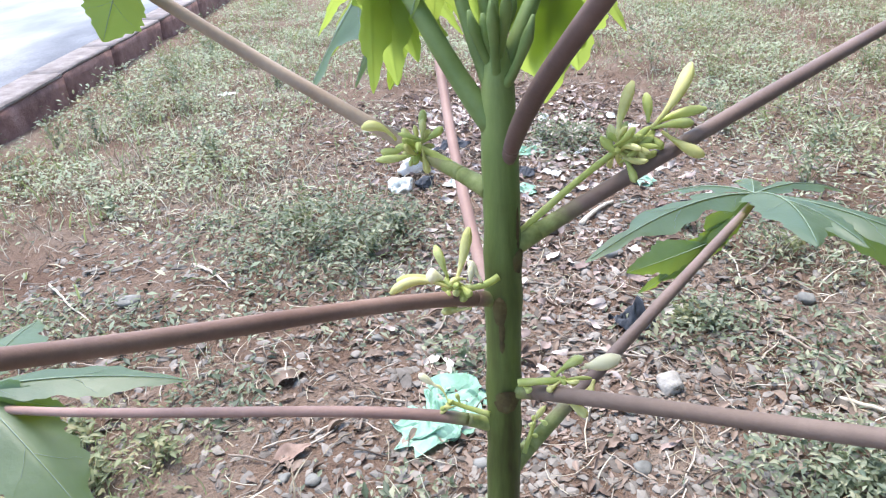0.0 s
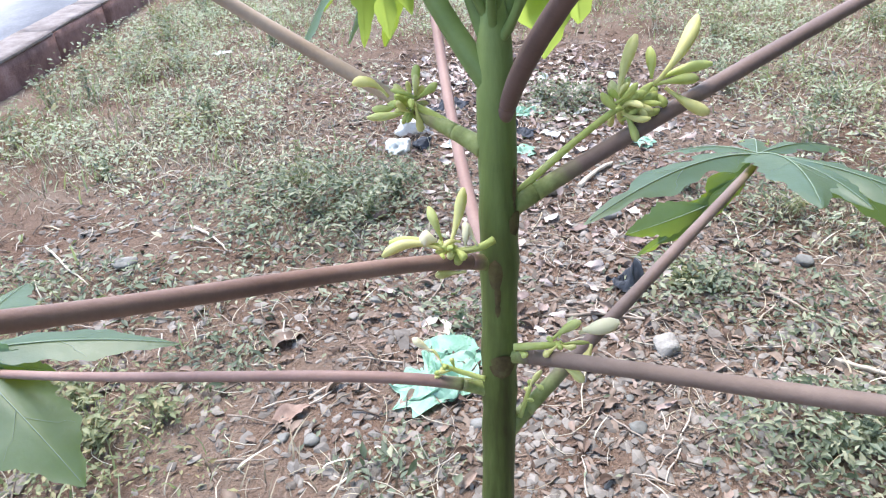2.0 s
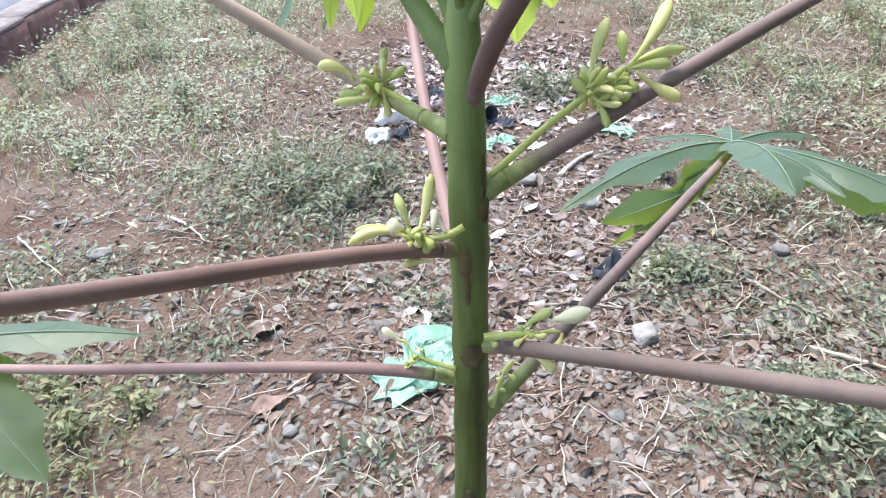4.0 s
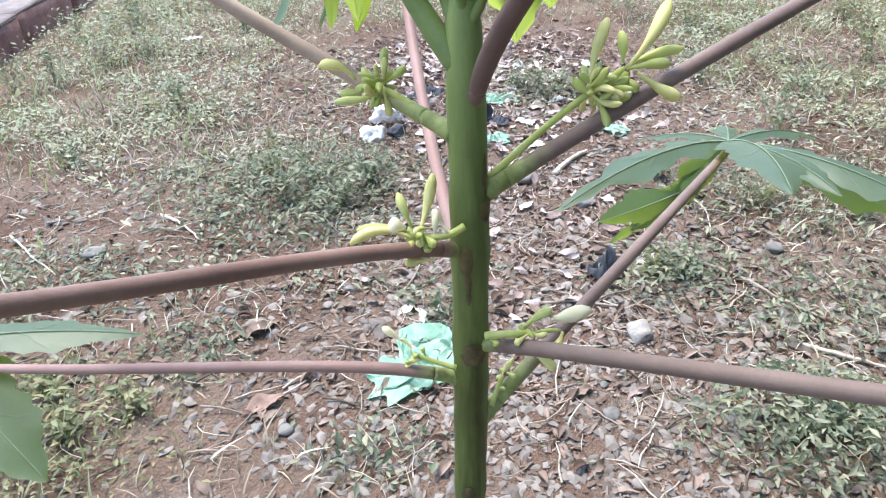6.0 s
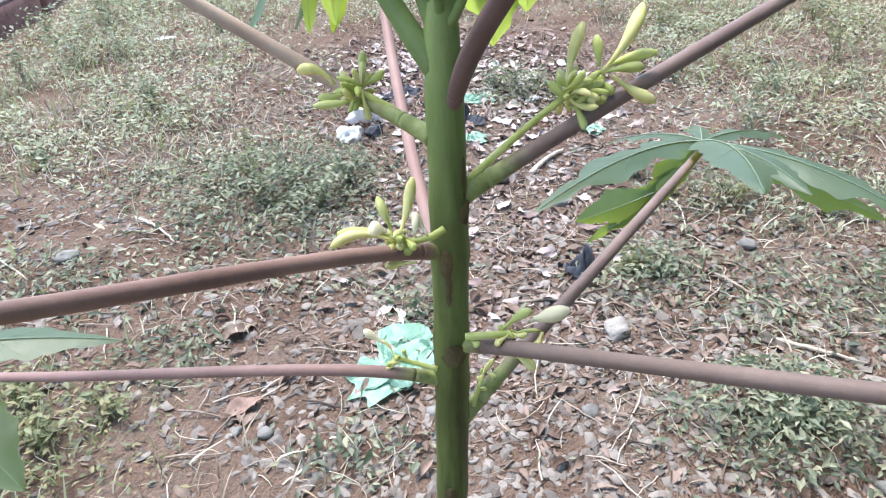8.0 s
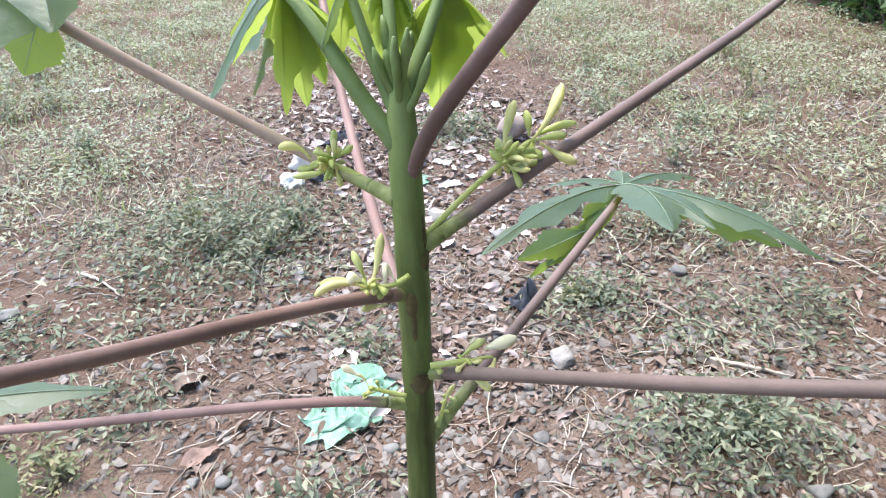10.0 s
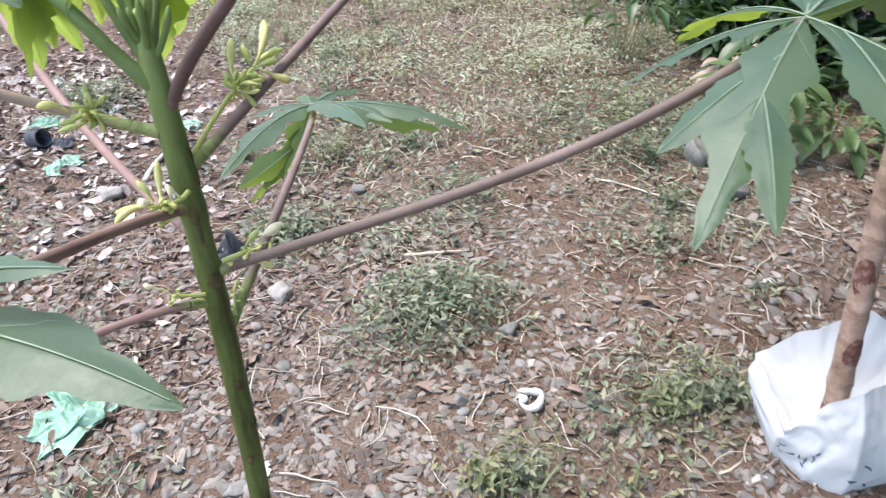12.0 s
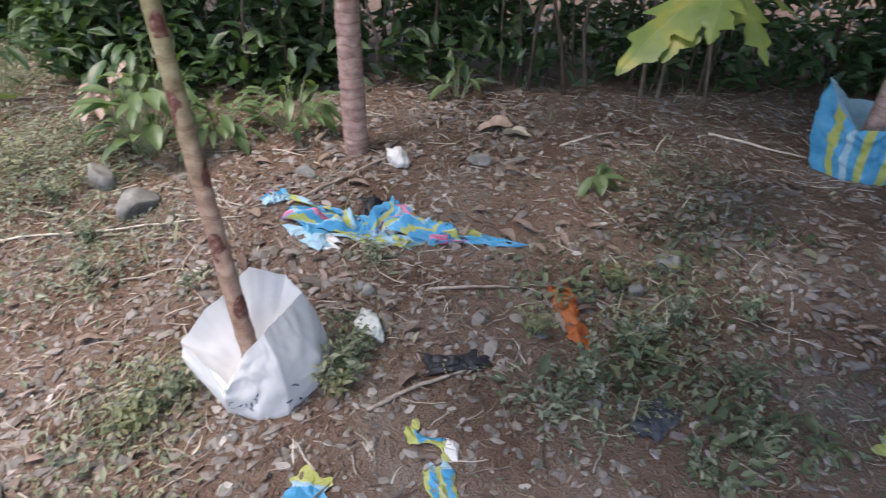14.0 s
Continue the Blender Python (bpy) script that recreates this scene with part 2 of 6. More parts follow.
BARK = bark("papaya_bark", [(0.30, (0.17, 0.105, 0.075)), (0.46, (0.30, 0.195, 0.145)), (0.60, (0.40, 0.275, 0.21)), (0.74, (0.50, 0.39, 0.31))], [(0.30, (0.14, 0.115, 0.06)), (0.46, (0.235, 0.20, 0.11)), (0.60, (0.31, 0.27, 0.155)), (0.75, (0.43, 0.38, 0.26))], (0.75, 1.15), 0.075)
BARK_PINK = bark("papaya_bark_pink", [(0.28, (0.20, 0.12, 0.105)), (0.45, (0.32, 0.205, 0.18)), (0.6, (0.42, 0.29, 0.255)), (0.78, (0.52, 0.40, 0.355))], [(0.3, (0.24, 0.155, 0.135)), (0.5, (0.36, 0.25, 0.22)), (0.75, (0.49, 0.375, 0.335))], (0.8, 1.6), 0.05)
SACK = surface("white_sack", [(0.25, (0.60, 0.60, 0.60)), (0.5, (0.74, 0.74, 0.74)), (0.75, (0.80, 0.80, 0.80))], 8, 420, 0.55, 0.35, 0.0015, through_colour=(0.75, 0.75, 0.74), through_part=0.2, spec=0.35)
SACK_INK = surface("sack_ink", [(0.3, (0.05, 0.075, 0.105)), (0.6, (0.13, 0.18, 0.22))], 90, 300, 0.7, 0.1, 0.0003)
TURQUOISE = surface("turquoise_plastic", [(0.25, (0.18, 0.38, 0.265)), (0.5, (0.30, 0.52, 0.385)), (0.8, (0.46, 0.64, 0.525))], 22, 120, 0.4, 0.4, 0.003, through_colour=(0.28, 0.55, 0.42), through_part=0.25, spec=0.45)
BLUE = surface("blue_plastic", [(0.25, (0.025, 0.20, 0.40)), (0.5, (0.06, 0.34, 0.58)), (0.8, (0.18, 0.48, 0.68))], 16, 120, 0.45, 0.4, 0.003, through_colour=(0.06, 0.40, 0.66), through_part=0.2, spec=0.4)
PALE_BLUE = surface("pale_blue_plastic", [(0.25, (0.20, 0.42, 0.56)), (0.7, (0.46, 0.64, 0.72))], 16, 120, 0.5, 0.5, 0.003, through_colour=(0.3, 0.55, 0.7), through_part=0.2, spec=0.35)
LIME = surface("lime_plastic", [(0.25, (0.34, 0.38, 0.07)), (0.7, (0.56, 0.58, 0.22))], 16, 120, 0.5, 0.5, 0.003, through_colour=(0.5, 0.55, 0.12), through_part=0.2, spec=0.35)
PINK = surface("pink_plastic", [(0.25, (0.45, 0.10, 0.22)), (0.7, (0.66, 0.24, 0.36))], 16, 260, 0.4, 0.25, 0.001, spec=0.45)
BLACK = surface("black_plastic", [(0.3, (0.012, 0.013, 0.016)), (0.7, (0.045, 0.045, 0.05))], 20, 200, 0.45, 0.3, 0.001, spec=0.4)
DARK_CLOTH = surface("dark_cloth", [(0.3, (0.03, 0.035, 0.045)), (0.7, (0.09, 0.095, 0.11))], 30, 300, 0.9, 0.5, 0.001)
ORANGE = surface("orange_plastic", [(0.3, (0.30, 0.075, 0.025)), (0.6, (0.50, 0.155, 0.05)), (0.8, (0.60, 0.28, 0.13))], 20, 200, 0.5, 0.3, 0.001, through_colour=(0.7, 0.25, 0.05), through_part=0.2)
PAPER = surface("white_scrap", [(0.25, (0.55, 0.54, 0.52)), (0.6, (0.80, 0.79, 0.77))], 25, 200, 0.6, 0.3, 0.001, through_colour=(0.8, 0.8, 0.78), through_part=0.2)
WRAP = surface("foil_wrapper", [(0.3, (0.38, 0.42, 0.38)), (0.5, (0.62, 0.64, 0.60)), (0.7, (0.76, 0.76, 0.73))], 30, 200, 0.35, 0.3, 0.001, spec=0.6)
KERB = surface("kerb_brick", [(0.28, (0.13, 0.07, 0.06)), (0.46, (0.235, 0.13, 0.11)), (0.62, (0.32, 0.19, 0.165)), (0.8, (0.42, 0.31, 0.28))], 7, 60, 0.9, 0.9, 0.01, spec=0.2)
CAP = surface("mortar_cap", [(0.28, (0.14, 0.11, 0.10)), (0.5, (0.24, 0.205, 0.195)), (0.75, (0.34, 0.30, 0.29))], 9, 70, 0.9, 0.7, 0.006, spec=0.2)
CONCRETE = surface("concrete", [(0.34, (0.13, 0.128, 0.135)), (0.48, (0.215, 0.21, 0.22)), (0.58, (0.30, 0.295, 0.305))], 1.6, 50, 0.45, 0.25, 0.003, spec=0.35, stretch=(1, 0.5, 1))
HEDGE_LEAF = surface("hedge_leaf", [(0.12, (0.014, 0.034, 0.014)), (0.5, (0.04, 0.082, 0.032)), (0.9, (0.12, 0.18, 0.085))], 5, 120, 0.4, 0.2, 0.001, island=0.7, through_colour=(0.10, 0.22, 0.03), through_part=0.2, spec=0.5)
BROAD_LEAF = surface("broad_leaf", [(0.2, (0.045, 0.09, 0.032)), (0.5, (0.10, 0.16, 0.07)), (0.85, (0.24, 0.31, 0.17))], 9, 120, 0.42, 0.2, 0.001, island=0.5, tints=[(0, (0.8, 0.85, 0.8)), (0.5, (1, 1, 1)), (0.8, (1, 0.98, 0.8)), (1, (1, 0.8, 0.55))], through_colour=(0.22, 0.36, 0.06), through_part=0.28, spec=0.55)
HEDGE_STEM = surface("hedge_stem", [(0.3, (0.05, 0.035, 0.028)), (0.55, (0.11, 0.08, 0.064)), (0.8, (0.21, 0.165, 0.14))], 10, 120, 0.9, 0.5, 0.002, island=0.5)
PINK_LEAF = surface("withered_leaf", [(0.2, (0.26, 0.16, 0.13)), (0.5, (0.46, 0.33, 0.28)), (0.8, (0.62, 0.52, 0.46))], 12, 120, 0.6, 0.3, 0.001, island=0.6, through_colour=(0.5, 0.35, 0.28), through_part=0.25)
COCONUT = surface("coconut_husk", [(0.3, (0.20, 0.15, 0.13)), (0.55, (0.34, 0.27, 0.24)), (0.8, (0.46, 0.40, 0.36))], 20, 160, 0.9, 0.6, 0.003)


# ---- building helpers ----
RNG = np.random.RandomState(7)


def fast_mesh(name, verts, faces, smooth=True):
    """A mesh from arrays of places and of faces that all have as many corners."""
    me = bpy.data.meshes.new(name)
    verts, faces = np.asarray(verts, np.float32), np.asarray(faces, np.int32)
    n, k = faces.shape
    me.vertices.add(len(verts))
    me.vertices.foreach_set("co", verts.ravel())
    me.loops.add(n * k)
    me.loops.foreach_set("vertex_index", faces.ravel())
    me.polygons.add(n)
    me.polygons.foreach_set("loop_start", np.arange(0, n * k, k, dtype=np.int32))
    me.polygons.foreach_set("loop_total", np.full(n, k, np.int32))
    me.polygons.foreach_set("use_smooth", np.full(n, smooth))
    me.update(calc_edges=True)
    return me


def thing(name, label, category, at=(0, 0, 0), group="", kind=""):
    """An empty at a thing's base, which holds its parts."""
    ob = new(name)
    ob.empty_display_size = 0.05
    ob.location = at
    return tagged(ob, label, category, group, kind)


def part(name, me, material, parent=None, label="", kind=""):
    """Links a mesh or bmesh, in world coordinates, as one object under a thing or a part."""
    if isinstance(me, bmesh.types.BMesh):
        bm, me = me, bpy.data.meshes.new(name)
        for f in bm.faces:
            f.smooth = True
        bm.to_mesh(me)
        bm.free()
    for m in material if isinstance(material, (list, tuple)) else (material,):
        me.materials.append(m)
    ob = new(name, me)
    if parent is not None:
        ob.parent = parent
        if parent.parent is None:
            ob.matrix_parent_inverse = parent.matrix_basis.inverted()
    return tagged(ob, label, kind=kind)


def vnoise(x, y, seed=0):
    """Smooth value noise in 0..1 on arrays."""
    x, y = np.asarray(x, float) + 137.3 * seed, np.asarray(y, float) + 61.7 * seed
    xi, yi = np.floor(x), np.floor(y)
    fx, fy = x - xi, y - yi
    fx, fy = fx * fx * (3 - 2 * fx), fy * fy * (3 - 2 * fy)

    def h(a, b):
        v = np.sin(a * 127.1 + b * 311.7) * 43758.5453
        return v - np.floor(v)

    return (h(xi, yi) * (1 - fx) + h(xi + 1, yi) * fx) * (1 - fy) + (h(xi, yi + 1) * (1 - fx) + h(xi + 1, yi + 1) * fx) * fy


def gh(x, y):
    """The ground's height."""
    x, y = np.asarray(x, float), np.asarray(y, float)
    z = 0.03 * (vnoise(x * 1.1, y * 1.1, 1) - 0.5) + 0.02 * (vnoise(x * 4, y * 4, 2) - 0.5) + 0.012 * (vnoise(x * 13, y * 13, 3) - 0.5)
    return z + 0.05 * np.exp(-(((x - 0.35) / 0.7) ** 2 + ((y - 4.0) / 0.8) ** 2)) - 0.004


def ground_at(x, y, dz=0.0):
    return (x, y, float(gh(x, y)) + dz)


def frames_along(pts):
    """Tangents and two side directions along a line of places."""
    pts = np.asarray(pts, float)
    t = np.gradient(pts, axis=0)
    t /= np.linalg.norm(t, axis=1)[:, None] + 1e-12
    ref = np.array([0, 0, 1.0]) if abs(t[0][2]) < 0.8 else np.array([1.0, 0, 0])
    a = np.cross(t, ref)
    a /= np.linalg.norm(a, axis=1)[:, None] + 1e-12
    return t, a, np.cross(a, t)


def tube_arrays(pts, radii, sides=10, wobble=0.0, seed=0):
    pts = np.asarray(pts, float)
    n = len(pts)
    radii = np.broadcast_to(np.asarray(radii, float), (n,))
    _, a, b = frames_along(pts)
    ang = np.linspace(0, 2 * np.pi, sides, endpoint=False)
    r = radii[:, None] * np.ones(sides)
    if wobble:
        r = r * (1 + wobble * (vnoise(np.arange(n)[:, None] * 0.7 + seed, np.cos(ang)[None] * 1.5 + 3 + np.sin(ang)[None], seed) - 0.5))
    v = pts[:, None] + r[..., None] * (np.cos(ang)[None, :, None] * a[:, None] + np.sin(ang)[None, :, None] * b[:, None])
    v = np.concatenate([v.reshape(-1, 3), pts[:1], pts[-1:]])
    i, j = np.meshgrid(np.arange(n - 1), np.arange(sides), indexing="ij")
    i, j = i.ravel(), j.ravel()
    j2 = (j + 1) % sides
    f = np.stack([i * sides + j, i * sides + j2, (i + 1) * sides + j2, (i + 1) * sides + j], 1)
    k = np.arange(sides)
    k2 = (k + 1) % sides
    c0, c1 = n * sides, n * sides + 1
    caps = np.concatenate([np.stack([np.full(sides, c0), k2, k, k], 1), np.stack([np.full(sides, c1), (n - 1) * sides + k, (n - 1) * sides + k2, (n - 1) * sides + k2], 1)])
    return v, f, caps


def tube(name, pts, radii, sides=10, wobble=0.0, seed=0):
    v, f, caps = tube_arrays(pts, radii, sides, wobble, seed)
    me = bpy.data.meshes.new(name)
    me.from_pydata(v.tolist(), [], f.tolist() + [c[:3] for c in caps.tolist()])
    me.polygons.foreach_set("use_smooth", [True] * len(me.polygons))
    me.update()
    return me


def bend(start, mid, end, top=1.0, n=24):
    """Places on the curve that passes start, mid and end, carried on to top (1 is the end)."""
    start, mid, end = (np.array(p, float) for p in (start, mid, end))
    s = np.linspace(0, top, n)[:, None]
    return start + s * (4 * mid - 3 * start - end) + s * s * 2 * (start + end - 2 * mid)


def arc(ctrl, n=40):
    """Places on the smooth curve that four control places give."""
    c = np.array(ctrl, float)
    s = np.linspace(0, 1, n)[:, None]
    return (1 - s) ** 3 * c[0] + 3 * s * (1 - s) ** 2 * c[1] + 3 * s * s * (1 - s) * c[2] + s ** 3 * c[3]


def rotations(n, rng, tilt=np.pi):
    """Random turns: any heading, tipped by up to tilt from lying flat."""
    az, ti, dr = rng.uniform(0, 2 * np.pi, n), rng.uniform(-tilt, tilt, n), rng.uniform(0, 2 * np.pi, n)
    ca, sa, ct, st, cd, sd = np.cos(az), np.sin(az), np.cos(ti), np.sin(ti), np.cos(dr), np.sin(dr)
    z, o = np.zeros(n), np.ones(n)
    ra = np.stack([ca, -sa, z, sa, ca, z, z, z, o], 1).reshape(n, 3, 3)
    rt = np.stack([o, z, z, z, ct, -st, z, st, ct], 1).reshape(n, 3, 3)
    rd = np.stack([cd, -sd, z, sd, cd, z, z, z, o], 1).reshape(n, 3, 3)
    return ra @ rt @ rd


def strewn(name, tv, tf, places, turns, sizes, smooth=True):
    """One mesh of many loose pieces: a template turned, sized (one or three factors each) and laid at places."""
    tv, tf = np.asarray(tv, float), np.asarray(tf, int)
    sizes = np.asarray(sizes, float)
    if sizes.ndim == 1:
        sizes = np.repeat(sizes[:, None], 3, 1)
    v = np.einsum("nij,nkj->nki", turns, tv[None] * sizes[:, None]) + np.asarray(places)[:, None]
    f = tf[None] + (np.arange(len(places)) * len(tv))[:, None, None]
    return fast_mesh(name, v.reshape(-1, 3), f.reshape(-1, tf.shape[1]), smooth)


def pebble_form(seed, level=1):
    bm = bmesh.new()
    bmesh.ops.create_icosphere(bm, subdivisions=level, radius=1.0)
    noise.seed_set(seed)
    v = np.array([tuple(p.co * (1 + 0.28 * noise.noise(p.co * 1.3 + Vector((seed, 0, 0))))) for p in bm.verts])
    f = np.array([[q.index for q in face.verts] for face in bm.faces])
    bm.free()
    return v, f


def shard_form(seed, level=1, rough=0.5):
    """An angular chip of stone."""
    v, f = pebble_form(seed, level)
    rng = np.random.RandomState(seed)
    for k in range(5):
        d = rng.randn(3)
        d /= np.linalg.norm(d)
        over = np.maximum(v @ d - rng.uniform(0.45, 0.8), 0)
        v = v - over[:, None] * d
    return v * (1.25, 0.9, 0.55), f


def grit_form(seed):
    """A small eight-sided grain."""
    rng = np.random.RandomState(seed)
    v = np.array([(1, 0, 0), (0, 1, 0), (-1, 0, 0), (0, -1, 0), (0, 0, 1), (0, 0, -1)], float) * rng.uniform(0.7, 1.2, (6, 1)) + rng.normal(0, 0.12, (6, 3))
    return v * (1.2, 0.9, 0.6), np.array([(k, (k + 1) % 4, 4) for k in range(4)] + [((k + 1) % 4, k, 5) for k in range(4)])


def shred_form(seed, nx=5, ny=2):
    """A torn, twisted piece of dead leaf or bark along x, 1 long."""
    rng = np.random.RandomState(seed)
    s = np.linspace(0, 1, nx + 1)
    u = np.linspace(-1, 1, ny + 1)
    w = 0.05 + 0.16 * rng.rand(nx + 1) * np.sin(np.pi * np.clip(s, 0.1, 0.9)) + 0.03
    tw = rng.uniform(-1.6, 1.6) * (s - 0.5) + rng.uniform(-0.4, 0.4)
    mid_y, mid_z = np.cumsum(rng.normal(0, 0.05, nx + 1)), np.abs(np.cumsum(rng.normal(0, 0.07, nx + 1)))
    y = mid_y[:, None] + (w * np.cos(tw))[:, None] * u[None]
    z = mid_z[:, None] + (w * np.sin(tw))[:, None] * u[None] + 0.5 * w[:, None] * u[None] ** 2 * rng.uniform(-1, 1)
    v = np.stack([np.repeat(s[:, None] - 0.5, ny + 1, 1), y, z - z.min() * 0.5], -1).reshape(-1, 3)
    i, j = np.meshgrid(np.arange(nx), np.arange(ny), indexing="ij")
    a = (i * (ny + 1) + j).ravel()
    return v, np.stack([a, a + ny + 1, a + ny + 2, a + 1], 1)


def leaf_form(nx=4, ny=2, curl=0.25, fold=0.15, tip=1.0):
    """A pointed leaf along x, 1 long and about 0.4 wide, curled."""
    s = np.linspace(0, 1, nx + 1)
    u = np.linspace(-1, 1, ny + 1)
    w = 0.22 * np.sin(np.pi * np.clip(s, 0.02, 0.985) ** (0.8 * tip)) ** 0.8
    x = np.repeat(s[:, None], ny + 1, 1)
    y = w[:, None] * u[None]
    z = curl * (s * (1 - s))[:, None] + fold * np.abs(u)[None] * w[:, None] * 2
    v = np.stack([x - 0.5, y, z + 0 * y], -1).reshape(-1, 3)
    i, j = np.meshgrid(np.arange(nx), np.arange(ny), indexing="ij")
    a = (i * (ny + 1) + j).ravel()
    return v, np.stack([a, a + ny + 1, a + ny + 2, a + 1], 1)


def blade_form(segs=3, lean=0.5):
    """A grass blade, 1 high."""
    s = np.linspace(0, 1, segs + 1)
    w = 0.035 * (1 - s) ** 0.7 + 0.002
    x = lean * s * s
    v = np.concatenate([np.stack([x, w, s * (1 - 0.25 * s * lean)], 1), np.stack([x, -w, s * (1 - 0.25 * s * lean)], 1)])
    i = np.arange(segs)
    return v, np.stack([i, i + 1, i + segs + 2, i + segs + 1], 1)


def heading(n, rng, tilt=0.3):
    """Turns about the vertical, tipped a little."""
    return rotations(n, rng, tilt)


def crumpled(name, w, h, at, turn, bumps, seed, nx=26, ny=18, ragged=0.25, columns=None, lift=0.0, along=None, taper=None, crease=1.0):
    """A creased sheet of film lying on the ground: w by h, turned by degrees; columns: material index by its width."""
    u, v = np.meshgrid(np.linspace(-0.5, 0.5, nx), np.linspace(-0.5, 0.5, ny), indexing="ij")
    edge = 1 + ragged * (vnoise(u * 5 + seed, v * 5, seed) - 0.5) * 2
    x, y = u * w * edge, v * h * (1 + ragged * (vnoise(u * 6, v * 3 + 9, seed + 1) - 0.5) * 2)
    x, y = x + 0.10 * w * (vnoise(u * 7, v * 7, seed + 5) - 0.5), y + 0.16 * h * (vnoise(u * 8, v * 6, seed + 6) - 0.5)
    if taper is not None:
        y = y * taper(u)
    if along is not None:
        y = y + along(u)
    ridges = np.abs(vnoise(u * w * 26 * crease + seed, v * h * 26 * crease, seed + 2) - 0.5) * 1.4 + np.abs(vnoise(u * w * 60 * crease, v * h * 60 * crease, seed + 3) - 0.5) * 0.6
    c, s = math.cos(radians(turn)), math.sin(radians(turn))
    px, py = at[0] + c * x - s * y, at[1] + s * x + c * y
    pz = gh(px, py) + 0.006 + lift + bumps * ridges * (1.15 - 1.6 * np.maximum(np.abs(u), np.abs(v)))
    verts = np.stack([px, py, pz], -1).reshape(-1, 3)
    i, j = np.meshgrid(np.arange(nx - 1), np.arange(ny - 1), indexing="ij")
    a = (i * ny + j).ravel()
    quads = np.stack([a, a + ny, a + ny + 1, a + 1], 1)
    me = fast_mesh(name, verts, quads, crease < 1)
    if columns is not None:
        me.polygons.foreach_set("material_index", columns(i.ravel() / nx, j.ravel() / ny).astype(np.int32))
    return me


# ---- ground, pavement and kerb ----
def spaced(lo, hi, step, far):
    mid = np.arange(lo, hi + step / 2, step)
    out, gap = [], step
    reach = 0.0
    while reach < far:
        gap *= 1.22
        reach += gap
        out.append(reach)
    out = np.array(out)
    return np.concatenate([lo - out[::-1], mid, hi + out])


gx, gy = spaced(-2.6, 4.2, 0.03, 90), spaced(-2.4, 5.4, 0.03, 90)
X, Y = np.meshgrid(gx, gy, indexing="ij")
Z = gh(X, Y)
gi, gj = np.meshgrid(np.arange(len(gx) - 1), np.arange(len(gy) - 1), indexing="ij")
ga = (gi * len(gy) + gj).ravel()
ground = part("ground", fast_mesh("ground", np.stack([X, Y, Z], -1).reshape(-1, 3), np.stack([ga, ga + len(gy), ga + len(gy) + 1, ga + 1], 1)), SOIL, None)
tagged(ground, "bare brown soil strewn with gravel and dry leaves", "ground", kind="structure")


def box_mesh(name, lo, hi, bevel=0.01, rough=0.0, seed=0, cuts=3):
    bm = bmesh.new()
    bmesh.ops.create_cube(bm, size=1.0)
    if cuts:
        bmesh.ops.subdivide_edges(bm, edges=bm.edges[:], cuts=cuts, use_grid_fill=True)
    lo, hi = Vector(lo), Vector(hi)
    noise.seed_set(seed)
    for v in bm.verts:
        v.co = Vector([lo[k] + (v.co[k] + 0.5) * (hi[k] - lo[k]) for k in range(3)])
        if rough:
            v.co += rough * noise.noise_vector(v.co * 5)
    sharp = [e for e in bm.edges if len(e.link_faces) == 2 and e.calc_face_angle() > 0.9]
    if bevel:
        bmesh.ops.bevel(bm, geom=sharp, offset=bevel, segments=2, affect="EDGES")
    return bm


pavement = part("pavement", box_mesh("pavement", (-9.0, 1.4, -0.2), (-2.92, 16.0, 0.165), 0.0, 0.004, 3, 6), CONCRETE)
tagged(pavement, "pale wet concrete slab raised above the yard", "pavement", kind="structure")
kerb = thing("kerb", "weathered red-brown brick kerb edging the concrete slab", "kerb", (-2.85, 6.0, 0.0), kind="structure")
ky = 1.4
while ky < 15.5:
    kl = 0.62 + 0.5 * RNG.rand()
    off = 0.02 * RNG.randn()
    part("kerb_block", box_mesh("kerb_block", (-2.90 + off * 0.3, ky, -0.15), (-2.655 + off, ky + kl - 0.012, 0.186), 0.008, 0.012, int(ky * 10), 4), KERB, kerb)
    part("kerb_cap", box_mesh("kerb_cap", (-2.905 + off * 0.3, ky + 0.004, 0.182), (-2.655 + off, ky + kl - 0.016, 0.205 + 0.004 * RNG.randn()), 0.006, 0.008, int(ky * 10) + 5, 4), CAP, kerb, "worn grey mortar cap")
    ky += kl


